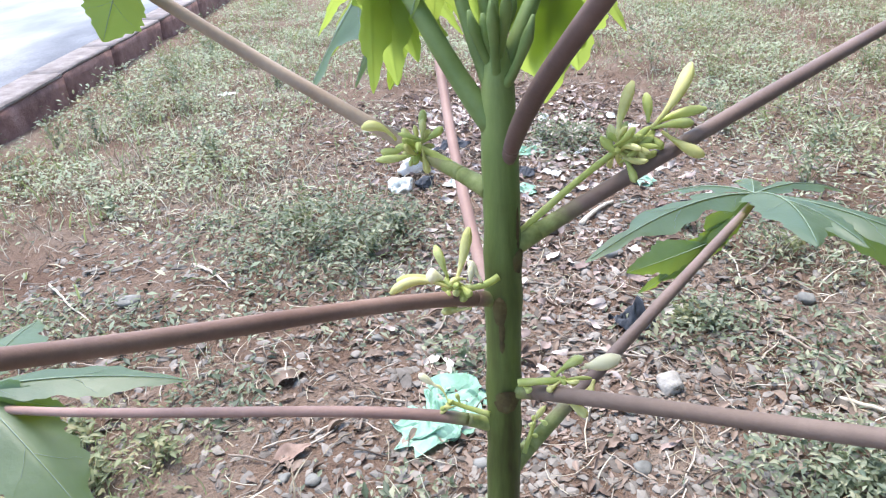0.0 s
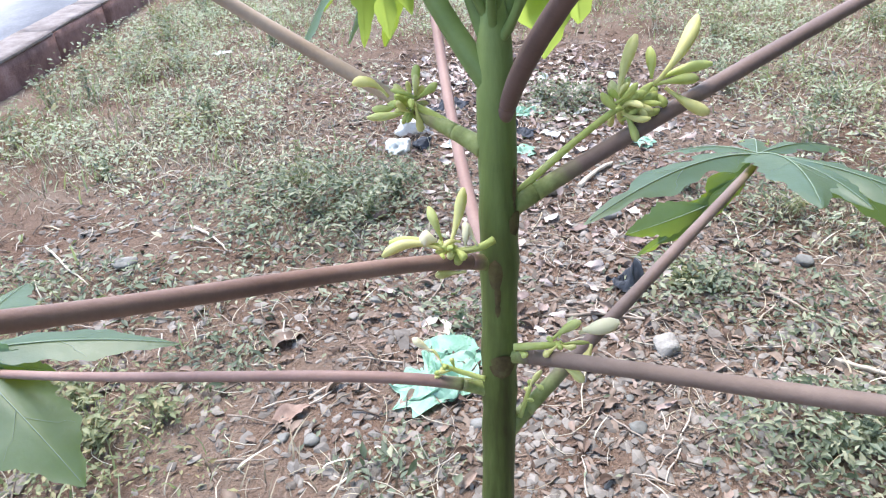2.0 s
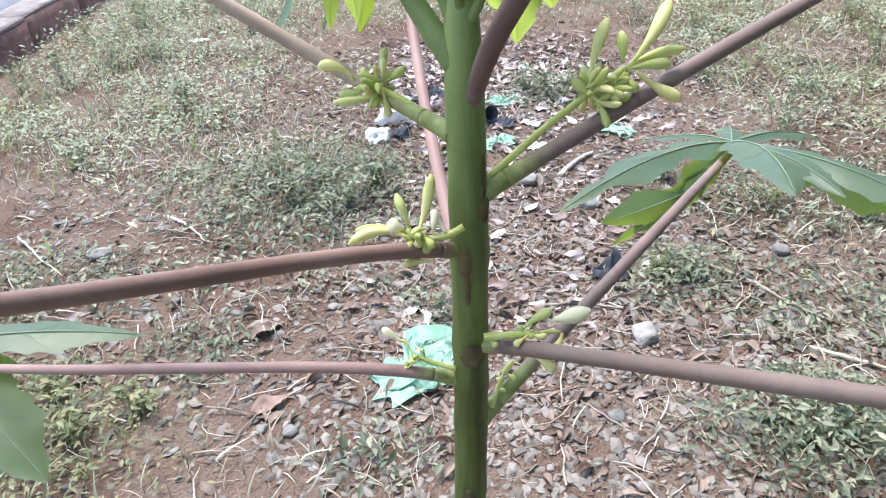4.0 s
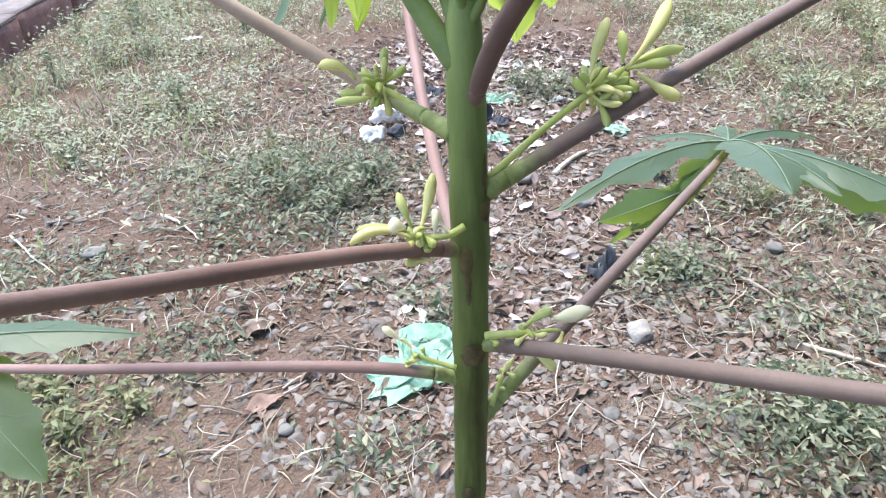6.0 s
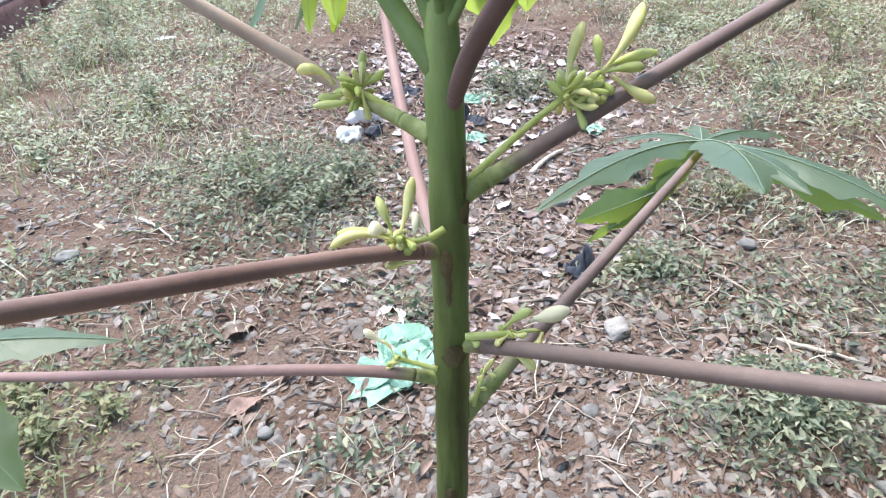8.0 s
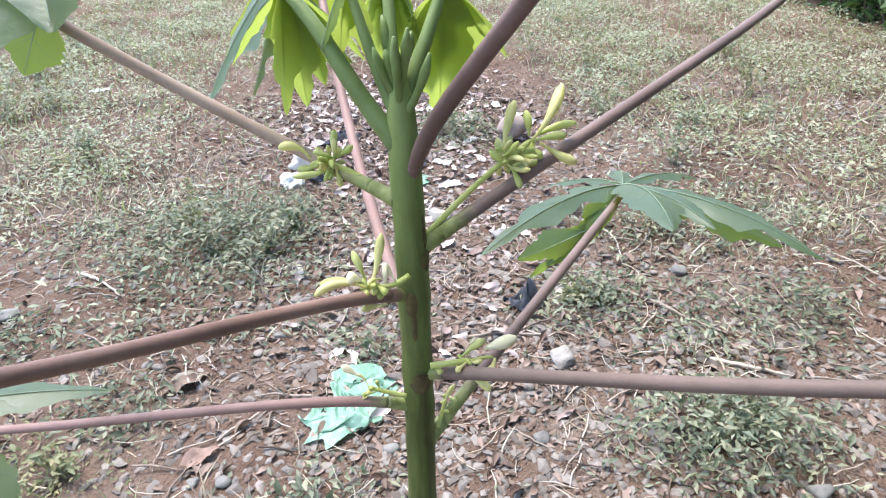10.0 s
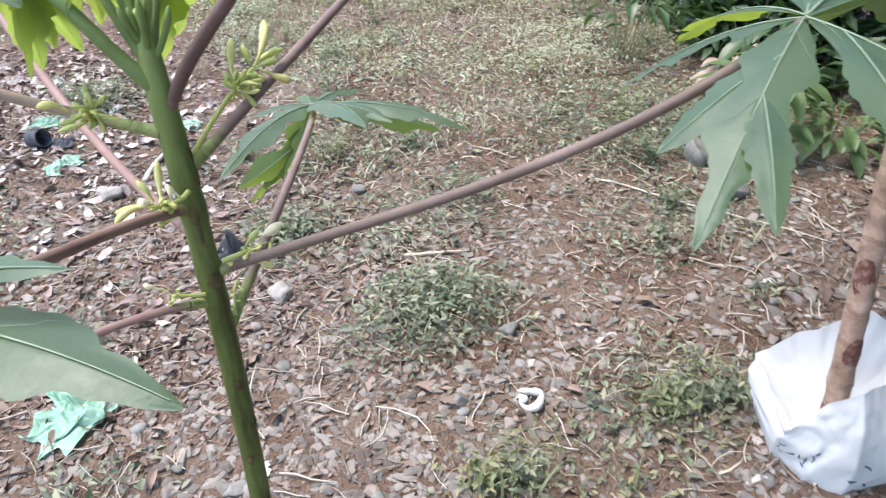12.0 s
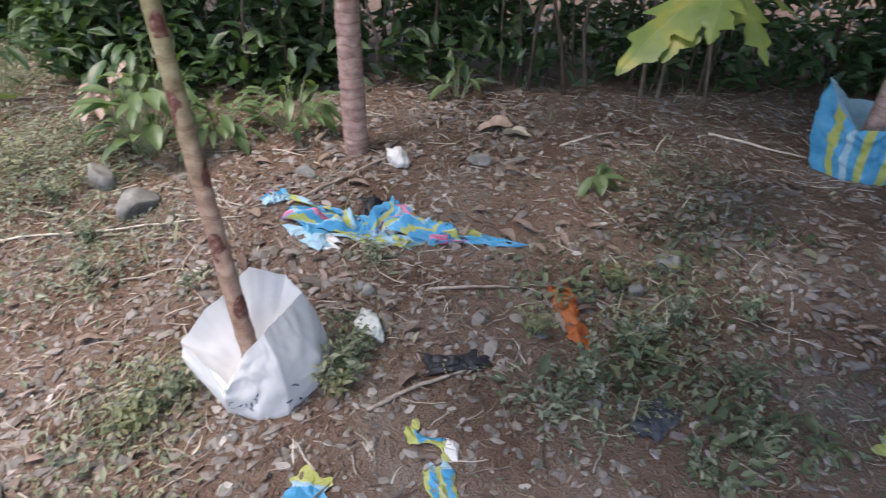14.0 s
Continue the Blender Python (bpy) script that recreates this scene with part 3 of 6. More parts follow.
# ---- the papaya plant in front of the camera ----
def papaya_lobe(center, tip, width, arch, up, seed, teeth=2, cut=0.55, fold=0.25, n=36, k=6):
    """A lobed blade from center to tip; returns vertices, quads, midrib and side vein lines."""
    center, tip, up = np.array(center, float), np.array(tip, float), np.array(up, float)
    span = np.linalg.norm(tip - center)
    ctrl = (center + tip) / 2 + up * arch * span
    s = np.linspace(0, 1, n)
    mid = lambda q: ((1 - q) ** 2)[..., None] * center + (2 * q * (1 - q))[..., None] * ctrl + (q * q)[..., None] * tip
    tan = lambda q: 2 * (1 - q)[..., None] * (ctrl - center) + 2 * q[..., None] * (tip - ctrl)
    u = np.linspace(-1, 1, 2 * k + 1)
    env = np.clip(np.sin(np.pi * np.clip(s, 0, 0.995) ** 0.75), 0, 1) ** 0.75
    halves = []
    for side in (0, 1):
        ph = (s * (teeth + 0.5) + 0.21 * side + 0.13 * math.sin(seed + side * 2.1)) % 1.0
        tooth = np.where(ph < 0.72, ph / 0.72, (1 - ph) / 0.28) ** 0.8
        tooth = np.where(s > 0.86, np.maximum(tooth, 0.55), tooth)
        jag = 0.06 * np.sin(s * 47 + seed * 3 + side)
        hw = width * span * env * ((1 - cut) + cut * tooth + jag)
        hw = np.maximum(hw, 0.24 * s * span * np.clip((0.34 - s) / 0.16, 0, 1))
        halves.append(hw)
    hw = np.where(u[None] < 0, halves[0][:, None], halves[1][:, None]) * np.abs(u)[None]
    q = np.clip(s[:, None] + 0.85 * hw / span * (1 - s[:, None]), 0, 1)
    t = tan(q)
    t /= np.linalg.norm(t, axis=-1)[..., None]
    side = np.cross(t, up)
    side /= np.linalg.norm(side, axis=-1)[..., None] + 1e-9
    nrm = np.cross(side, t)
    wav = 0.10 * width * span * (vnoise(s[:, None] * 7 + seed, u[None] * 1.5 + seed * 2, 4) - 0.5)
    v = mid(q) + np.sign(u)[None, :, None] * side * (hw * math.cos(fold))[..., None] - nrm * (hw * math.sin(fold) - wav * np.abs(u)[None])[..., None]
    m = len(u)
    i, j = np.meshgrid(np.arange(n - 1), np.arange(m - 1), indexing="ij")
    a = (i * m + j).ravel()
    f = np.stack([a, a + m, a + m + 1, a + 1], 1)
    rows = v.reshape(n, m, 3)
    lift = nrm[:, k] * 0.0006
    lines = [(rows[:-1, k] + lift[:-1], 0.0018 * span + 0.0004)]
    for tooth_no in range(teeth):
        for sd in (0, 1):
            at = (tooth_no + 0.72 - 0.21 * sd - 0.13 * math.sin(seed + sd * 2.1)) / (teeth + 0.5)
            b = int(np.clip(at, 0.15, 0.9) * (n - 1))
            a0 = max(b - 5, 1)
            cols = np.arange(k, -1, -1) if sd == 0 else np.arange(k, m)
            line = [rows[int(round(a0 + (b - a0) * e / k)), c] + nrm[b, k] * 0.0007 for e, c in enumerate(cols[:-1])]
            lines.append((np.array(line), 0.0006 * span + 0.0001))
    return v.reshape(-1, 3), f, lines


def papaya_leaf(parent, center, lobes, material, seed, name="leaf", arch=0.18, width=0.24, cut=0.68, up=(0, 0, 1), fold=0.25, veins=True, label="", teeth=2, n=36, fingers=()):
    """A palmate leaf: a blade of lobes that join at the centre (lobes: tips), and its veins as a part of its own."""
    vs, fs, ribs, base = [], [], [], 0
    for k, tip in enumerate(lobes):
        tip, face, wide, deep = (*tip, cut)[:4] if not isinstance(tip[0], (int, float)) else (tip, up, 1.0, cut)
        v, f, ln = papaya_lobe(np.array(center) + (0, 0, 0.0007 * (k % 3)), tip, width * wide, arch, face, seed + 1.7 * k, teeth, deep, fold, n=n)
        vs.append(v), fs.append(f + base)
        base += len(v)
        ribs.append(ln)
    for k, (of, at, tip, face, wide) in enumerate(fingers):
        rib = ribs[of][0][0]
        v, f, ln = papaya_lobe(rib[int(at * (len(rib) - 1))] - (0, 0, 0.0006 + 0.0003 * (k % 2)), tip, wide, arch * 0.5, face, seed + 31 + k, 1, 0.25, fold, n=n)
        vs.append(v), fs.append(f + base)
        base += len(v)
        ribs.append(ln[:1])
    blade = part(name, fast_mesh(name, np.concatenate(vs), np.concatenate(fs)), material, parent, label)
    for lines in ribs if veins else ():
        vs, fs, base = [], [], 0
        for line, r in lines:
            v, f, _ = tube_arrays(line, np.linspace(r, r * 0.3, len(line)), 5)
            vs.append(v), fs.append(f + base)
            base += len(v)
        part("midrib", fast_mesh("midrib", np.concatenate(vs), np.concatenate(fs)), VEIN, blade, "pale green branching midrib")
    return blade


def ring_tips(center, size, droop, count, start, seed, spread=360.0):
    rng = np.random.RandomState(seed)
    tips = []
    for k in range(count):
        a = radians(start + spread * k / count + rng.uniform(-6, 6))
        r = size * rng.uniform(0.8, 1.1)
        d = droop * rng.uniform(0.8, 1.2)
        tips.append((center[0] + r * math.cos(a) * math.cos(d), center[1] + r * math.sin(a) * math.cos(d), center[2] - r * math.sin(d)))
    return tips


papaya = thing("papaya_plant", "young papaya plant with green stem, brown petioles and pale buds", "papaya plant", ground_at(0.045, 0.325))
stem_line = arc([(0.0392, 0.3270, -0.0299), (0.0384, 0.3599, 0.3893), (0.0851, 0.3649, 0.8128), (0.0758, 0.4142, 1.2374)], 90)
stem_r = np.interp(np.linspace(0, 1, 90), [0, 0.3, 0.7, 0.92, 0.975, 1], [0.0125, 0.0108, 0.0101, 0.0100, 0.0092, 0.0084])
for node_z in (1.204, 1.186, 1.154, 1.123, 1.064, 1.037, 1.005, 0.955, 0.90):
    stem_r = stem_r + 0.0009 * np.exp(-((stem_line[:, 2] - node_z) / 0.006) ** 2)
way = stem_line[-1] - stem_line[-2]
way = way / np.linalg.norm(way)
taper = np.linspace(0.08, 1, 12)
stem_skin = np.concatenate([stem_line, stem_line[-1] + taper[:, None] * 0.034 * way])
skin_r = np.concatenate([stem_r, np.interp(taper, [0, 0.35, 0.9, 1], [0.0084, 0.0066, 0.0034, 0.001])])
stem = part("stem", tube("stem", stem_skin, skin_r, 24, 0.05, 3), STEM, papaya, "ridged green papaya stem")


def stem_place(z):
    k = np.argmin(np.abs(stem_line[:, 2] - z))
    return stem_line[k], stem_r[k]


def scar(z, ang, w, h):
    """A leaf scar or dark stain lying on the stem's skin."""
    c, r = stem_place(z)
    n, m = 11, 9
    vs = []
    for i in range(n):
        q = i / (n - 1) * 2 - 1
        half = w * math.sqrt(max(0.0, 1 - q * q)) * (0.75 + 0.5 * float(vnoise(3.1 * q + ang, 2.0, 6)))
        for j in range(m):
            a = radians(ang) + half * (j / (m - 1) * 2 - 1)
            rr = r * 1.03 + 0.0009 * (1 - abs(q)) * (1 - abs(j / (m - 1) * 2 - 1)) + 0.0002
            cc, _ = stem_place(z + q * h)
            vs.append((cc[0] + rr * math.cos(a), cc[1] + rr * math.sin(a), z + q * h))
    fs = [(i * m + j, i * m + j + 1, (i + 1) * m + j + 1, (i + 1) * m + j) for i in range(n - 1) for j in range(m - 1)]
    part("leaf_scar", fast_mesh("leaf_scar", vs, fs), SCAR, stem, "brown shield-shaped leaf scar")


for z, ang, w, h in ((0.952, -98, 0.38, 0.007), (1.063, -86, 0.62, 0.008), (1.122, -104, 0.34, 0.009), (1.107, -99, 0.16, 0.012), (1.150, -42, 0.40, 0.007), (1.168, -40, 0.14, 0.012), (0.90, -60, 0.4, 0.008), (0.86, -118, 0.35, 0.008), (0.80, -80, 0.4, 0.008), (0.74, -105, 0.4, 0.009)):
    scar(z, ang, w, h)


def petiole(ctrl, r0, r1, material, green, label, swell=1.4):
    """A leaf stalk from the stem, green for its first stretch; the swollen foot is a part of its own."""
    line = arc(ctrl, 96)
    run = np.concatenate([[0], np.cumsum(np.linalg.norm(np.diff(line, axis=0), axis=1))])
    r = np.linspace(r0, r1, 96) * (1 + (swell - 1) * np.exp(-run / 0.012)) * (1 + 0.05 * (vnoise(run * 60, r0 * 9e3, 4) - 0.5))
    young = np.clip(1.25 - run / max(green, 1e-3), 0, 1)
    foot = max(4, int(np.searchsorted(run, 0.022)))
    ob = None
    for name, lo, hi, sign in (("petiole", foot - 1, 96, label), ("petiole_base", 0, foot, "swollen petiole base")):
        me = tube(name, line[lo:hi], r[lo:hi], 16)
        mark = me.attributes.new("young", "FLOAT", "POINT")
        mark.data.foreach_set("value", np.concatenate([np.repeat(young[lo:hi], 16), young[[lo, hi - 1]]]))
        made = part(name, me, material, ob or papaya, sign)
        ob = ob or made
    return line[-1]


e1 = petiole([(0.0714, 0.4091, 1.1861), (0.0208, 0.4690, 1.1939), (-0.0512, 0.4772, 1.2366), (-0.1121, 0.4686, 1.2875)], 0.0042, 0.0035, PETIOLE_PALE, 0.055, "tan-brown petiole", 1.4)
petiole([(0.0795, 0.4098, 1.1960), (0.0830, 0.3740, 1.2560), (0.1137, 0.3031, 1.3047), (0.1622, 0.2840, 1.3923)], 0.0048, 0.0040, PETIOLE_DARK, 0.012, "dark purple-brown petiole", 0.35)
petiole([(0.0818, 0.4043, 1.1540), (0.2362, 0.4506, 1.2306), (0.3787, 0.5682, 1.2321), (0.5120, 0.7059, 1.2463)], 0.0045, 0.0039, PETIOLE_GREY, 0.040, "reddish-brown petiole", 1.25)
e4 = petiole([(0.0746, 0.4020, 1.1228), (0.0204, 0.3570, 1.1601), (-0.0457, 0.2872, 1.1840), (-0.1111, 0.2142, 1.2329)], 0.0040, 0.0036, PETIOLE, 0.016, "reddish-brown petiole", 1.3)
e5 = petiole([(0.0724, 0.3937, 1.0370), (0.0074, 0.3829, 1.0729), (-0.1280, 0.3970, 1.0440), (-0.3120, 0.4700, 0.9990)], 0.0036, 0.0030, PETIOLE_PINK, 0.032, "thin pinkish-brown petiole", 1.5)
e6 = petiole([(0.0794, 0.3954, 1.0640), (0.1951, 0.3005, 1.1249), (0.2990, 0.1898, 1.1759), (0.3638, 0.1128, 1.2825)], 0.0044, 0.0037, PETIOLE_BROWN, 0.020, "reddish-brown petiole", 1.25)
e7 = petiole([(0.0801, 0.3906, 1.0048), (0.1840, 0.4533, 1.0857), (0.2745, 0.5558, 1.0920), (0.3331, 0.6760, 1.0377)], 0.0046, 0.0033, PETIOLE_GREY, 0.060, "purplish-brown petiole", 1.4)
e8 = petiole([(0.0763, 0.3993, 1.0970), (0.0566, 0.5702, 1.0918), (0.0372, 0.7394, 1.1693), (0.0286, 0.8829, 1.2716)], 0.0046, 0.0042, PETIOLE_PINK, 0.010, "pink-brown petiole", 1.2)

papaya_leaf(papaya, e6 + (0, 0, 0.002), [((0.214, 0.067, 1.208), (0, 0, 1), 0.62, 0.5), ((0.339, -0.098, 1.20), (0, 0, 1), 0.66, 0.4), ((0.640, 0.080, 1.228), (-0.45, 0.55, 0.8), 0.55, 0.7), ((0.717, 0.150, 1.285), (-0.1, -0.2, 1), 0.62, 0.5), (0.58, 0.20, 1.25), ((0.430, 0.235, 1.225), (0, 0, 1), 0.8), ((0.325, 0.205, 1.222), (0, 0, 1), 0.7)], LEAF, 3, width=0.225, cut=0.8, fold=0.18, label="large dark green lobed papaya leaf", fingers=[
    (1, 0.12, (0.283, -0.008, 1.246), (0, 0, 1), 0.14), (1, 0.42, (0.314, -0.038, 1.226), (0, 0, 1), 0.17), (1, 0.26, (0.446, 0.011, 1.229), (0, 0, 1), 0.30), (1, 0.55, (0.402, -0.050, 1.215), (0, 0, 1), 0.26),
    (0, 0.30, (0.262, 0.128, 1.222), (0, 0, 1), 0.22), (0, 0.50, (0.236, 0.040, 1.222), (0, 0, 1), 0.16), (3, 0.35, (0.585, 0.190, 1.27), (0, 0, 1), 0.25)])
papaya_leaf(papaya, np.array(e7) + (0, 0, 0.010), [((0.151, 0.545, 1.058), (0, -0.15, 1), 0.75), ((0.246, 0.713, 0.915), (0.1, -1, 0.35), 0.95, 0.7), ((0.276, 0.661, 0.975), (0.1, -1, 0.2), 1.0, 0.8), ((0.309, 0.685, 0.992), (0.1, -1, 0.2), 1.1, 0.7), ((0.2985, 0.495, 1.0945), (0, -0.4, 1), 1.25, 0.25), ((0.351, 0.585, 1.042), (0.3, -0.8, 0.5), 1.0), ((0.372, 0.551, 1.058), (0, -0.2, 1), 1.2, 0.4), ((0.470, 0.525, 1.03), (0, -0.1, 1), 0.9), ((0.50, 0.62, 0.985), (0.1, -1, 0.4), 0.8), ((0.45, 0.73, 1.02), (0, 0, 1), 0.9), ((0.38, 0.80, 1.0), (0, 0, 1), 0.9), ((0.27, 0.76, 1.01), (0, 0, 1), 0.9)], LEAF, 8, width=0.135, arch=0.16, cut=0.6, label="drooping green papaya leaf", fingers=[(1, 0.55, (0.262, 0.700, 0.938), (0.1, -1, 0.3), 0.26), (1, 0.45, (0.222, 0.683, 0.962), (0.1, -1, 0.3), 0.24), (1, 0.22, (0.288, 0.683, 0.968), (0.1, -1, 0.3), 0.24)])
papaya_leaf(papaya, e5 + (0.008, -0.004, 0.020), [((-0.153, 0.484, 1.006), (0, 0, 1), 0.55, 0.25), ((-0.200, 0.394, 0.961), (0.25, -0.2, 1), 1.0, 0.2), ((-0.238, 0.462, 1.003), (0, -1, 0.4), 0.9, 0.3), (-0.33, 0.33, 1.0), (-0.42, 0.36, 1.0), (-0.46, 0.45, 1.02), (-0.42, 0.55, 1.02), (-0.32, 0.58, 1.0)], LEAF, 14, width=0.24, arch=0.1, cut=0.4, label="green lobed papaya leaf")
papaya_leaf(papaya, e4 + (0, 0, 0.004), [((-0.030, 0.087, 1.247), (0, 0, 1), 0.6), ((-0.040, 0.140, 1.272), (0, -0.3, 1), 0.45), ((-0.19, 0.06, 1.235), (0, 0, 1), 0.7), (-0.25, 0.09, 1.23), (-0.27, 0.19, 1.23), (-0.24, 0.27, 1.235)], LEAF, 21, width=0.235, cut=0.3, label="green lobed papaya leaf")
papaya_leaf(papaya, e1 + (0.003, -0.012, 0.012), [((-0.1276, 0.4495, 1.262), (0.1, -1, 0.2), 1.7, 0.12), (-0.20, 0.43, 1.36), (-0.25, 0.47, 1.37), (-0.24, 0.54, 1.38), (-0.19, 0.60, 1.38)], YOUNG_LEAF, 27, width=0.24, arch=0.06, label="bright green papaya leaf")
papaya_leaf(papaya, e8, [(-0.109, 0.815, 1.114), (-0.057, 0.847, 1.119), (-0.10, 0.95, 1.131), (-0.028, 0.946, 1.086), (0.05, 1.03, 1.152), (0.09, 0.93, 1.16)], LEAF, 33, width=0.22, arch=0.25, label="drooping green papaya leaf")
CROWN = [
    (0.0048, [(0.009, 0.466, 1.223), (0.021, 0.488, 1.221), (0.034, 0.492, 1.233), (-0.02, 0.475, 1.254), (0.054, 0.505, 1.223), (0.061, 0.496, 1.247)]),
    (0.0046, [(0.113, 0.519, 1.196), (0.135, 0.525, 1.215), (0.103, 0.508, 1.226), (0.15, 0.47, 1.25)]),
    (0.0036, [(0.069, 0.494, 1.243), (0.088, 0.484, 1.249), (0.060, 0.469, 1.262), (0.082, 0.505, 1.24), (0.095, 0.465, 1.262)]),
    (0.0034, [(0.045, 0.45, 1.262), (0.062, 0.455, 1.258), (0.035, 0.43, 1.27)]),
]
CROWN_WAYS = [
    [(0.0745, 0.4110, 1.2180), (0.0433, 0.4264, 1.2584), (0.0396, 0.4308, 1.2808), (0.0160, 0.4600, 1.3000)],
    [(0.0765, 0.4115, 1.2270), (0.0770, 0.4160, 1.2460), (0.0880, 0.4240, 1.2620), (0.1060, 0.4450, 1.3000)],
    [(0.0745, 0.4150, 1.2420), (0.0735, 0.4230, 1.2600), (0.0740, 0.4360, 1.2900), (0.0750, 0.4620, 1.3150)],
    [(0.0740, 0.4140, 1.2360), (0.0650, 0.4180, 1.2560), (0.0590, 0.4230, 1.2800), (0.0520, 0.4350, 1.3050)],
]
for k, (r, tips) in enumerate(CROWN):
    line = arc(CROWN_WAYS[k], 24)
    part("petiole", tube("petiole", line, np.interp(np.linspace(0, 1, 24), [0, 0.2, 0.5, 1], [r * 1.35, r * 1.1, r, r * 0.75]), 14, 0.05, k), STEM_TOP, papaya, "pale green young petiole")
    papaya_leaf(papaya, line[-1], tips, YOUNG_LEAF, 40 + 3 * k, width=0.2, arch=0.16, cut=0.35, label="hanging bright green young leaf")
overhang = arc([(0.0160, 0.4600, 1.3000), (0.0070, 0.4720, 1.3080), (0.0000, 0.3900, 1.4100), (-0.0420, 0.2910, 1.3780)], 30)
part("petiole", tube("petiole", overhang, np.linspace(0.0036, 0.0028, 30), 12, 0.06, 9), STEM_TOP, papaya, "green petiole arching over the crown")
papaya_leaf(papaya, overhang[-1], [((-0.044, 0.207, 1.313), (-0.3, -1, 0.35), 1.1), ((-0.019, 0.214, 1.333), (0.4, -1, 0.35), 0.9), ((-0.056, 0.233, 1.333), (-0.6, -1, 0.3), 1.0), (-0.11, 0.27, 1.35), (-0.12, 0.33, 1.38), (-0.03, 0.37, 1.40)], LEAF, 71, width=0.24, arch=0.10, cut=0.35, label="pale-backed papaya leaf hanging over the crown")
shoots = np.random.RandomState(17)
for k in range(9):
    a, lean = shoots.uniform(0, 6.28), shoots.uniform(0.25, 0.6)
    foot = stem_line[-1] + way * shoots.uniform(-0.004, 0.022)
    tip = foot + np.array([lean * math.cos(a), lean * math.sin(a), 1.0]) * shoots.uniform(0.022, 0.05)
    part("shoot", tube("shoot", bend(foot, (foot + tip) / 2 + (0.1 * (tip - foot)[0], 0.1 * (tip - foot)[1], -0.002), tip, 1.0, 10), np.interp(np.linspace(0, 1, 10), [0, 0.5, 0.8, 1], [0.0028, 0.0022, 0.003, 0.0008]), 9, 0.2, k), STEM_TOP, papaya, "folded young leaf shoot")


def bud(cluster, base, tip, r, material, seed):
    base, tip = np.array(base, float), np.array(tip, float)
    n = 10
    s = np.linspace(0, 1, n)
    rng = np.random.RandomState(seed)
    side = rng.randn(3) * 0.34 * np.linalg.norm(tip - base)
    line = base + s[:, None] * (tip - base) + (s * (1 - s))[:, None] * side
    prof = np.array([0.34, 0.36, 0.42, 0.56, 0.78, 0.96, 1.08, 1.10, 0.92, 0.36])
    part("bud", tube("bud", line, prof * r, 8, 0.1, seed), material, cluster)


def flower_cluster(stalk, buds, seed, r=0.0024, extra=6, reach=0.014, aim=(0, 0, 1), stalk_r=0.0017):
    """A stalk along its places, single buds (base, tip, width, material) and a knot of small ones round its end."""
    stalk = [np.array(q, float) for q in stalk]
    line = bend(stalk[0], stalk[1], stalk[2], 1.0, 12)
    cl = part("peduncle", tube("peduncle", line, np.linspace(stalk_r * 1.2, stalk_r, 12), 8, 0.2, seed), BUD, papaya, "green flower stalk that bears buds")
    rng = np.random.RandomState(seed)
    for k, (base, tip, wide, material) in enumerate(buds):
        bud(cl, base, tip, r * wide, material, seed + k)
    for k in range(int(1.5 * extra)):
        d = rng.randn(3) + 1.2 * np.array(aim)
        d /= np.linalg.norm(d)
        root = line[-1] + rng.randn(3) * 0.002
        bud(cl, root, root + d * reach * rng.uniform(0.55, 1.0), r * rng.uniform(0.5, 0.85), PALE_BUD if k % 3 == 0 else BUD, seed + 20 + k)


flower_cluster([(0.0705, 0.415, 1.184), (0.0500, 0.431, 1.193), (0.0340, 0.4395, 1.1994)], [
    ((0.0216, 0.442, 1.2036), (0.0030, 0.446, 1.2101), 1.1, PALE_BUD), ((0.0361, 0.4418, 1.203), (0.0372, 0.4501, 1.2176), 0.9, BUD),
    ((0.0306, 0.4374, 1.1964), (0.0100, 0.4361, 1.1947), 0.9, BUD), ((0.0273, 0.4404, 1.2009), (0.0130, 0.4392, 1.1984), 1.0, BUD), ((0.033, 0.4395, 1.1995), (0.0252, 0.4451, 1.2093), 0.9, PALE_BUD)], 5, 0.0025, 14, 0.016, (-0.6, -0.3, 0.2), 0.0022)
flower_cluster([(0.0868, 0.408, 1.1613), (0.1150, 0.424, 1.179), (0.1425, 0.4347, 1.1958)], [
    ((0.1412, 0.4375, 1.2001), (0.1519, 0.4544, 1.2267), 1.15, PALE_BUD), ((0.1589, 0.4428, 1.2069), (0.1586, 0.4512, 1.2207), 0.95, BUD), ((0.1601, 0.4404, 1.2042), (0.1839, 0.4599, 1.2334), 1.25, PALE_BUD),
    ((0.1601, 0.4413, 1.205), (0.1907, 0.4461, 1.2122), 1.0, BUD), ((0.1658, 0.4396, 1.2028), (0.1879, 0.4319, 1.1907), 1.15, PALE_BUD), ((0.1571, 0.4389, 1.2019), (0.1654, 0.4341, 1.1944), 0.9, BUD),
    ((0.1426, 0.4359, 1.1977), (0.1365, 0.4391, 1.2027), 0.7, BUD), ((0.1601, 0.4402, 1.2043), (0.1829, 0.4418, 1.2059), 1.0, BUD), ((0.1426, 0.4360, 1.1970), (0.1620, 0.4400, 1.2030), 0.9, BUD)], 15, 0.0027, 22, 0.022, (0.75, 0.1, 0.25))
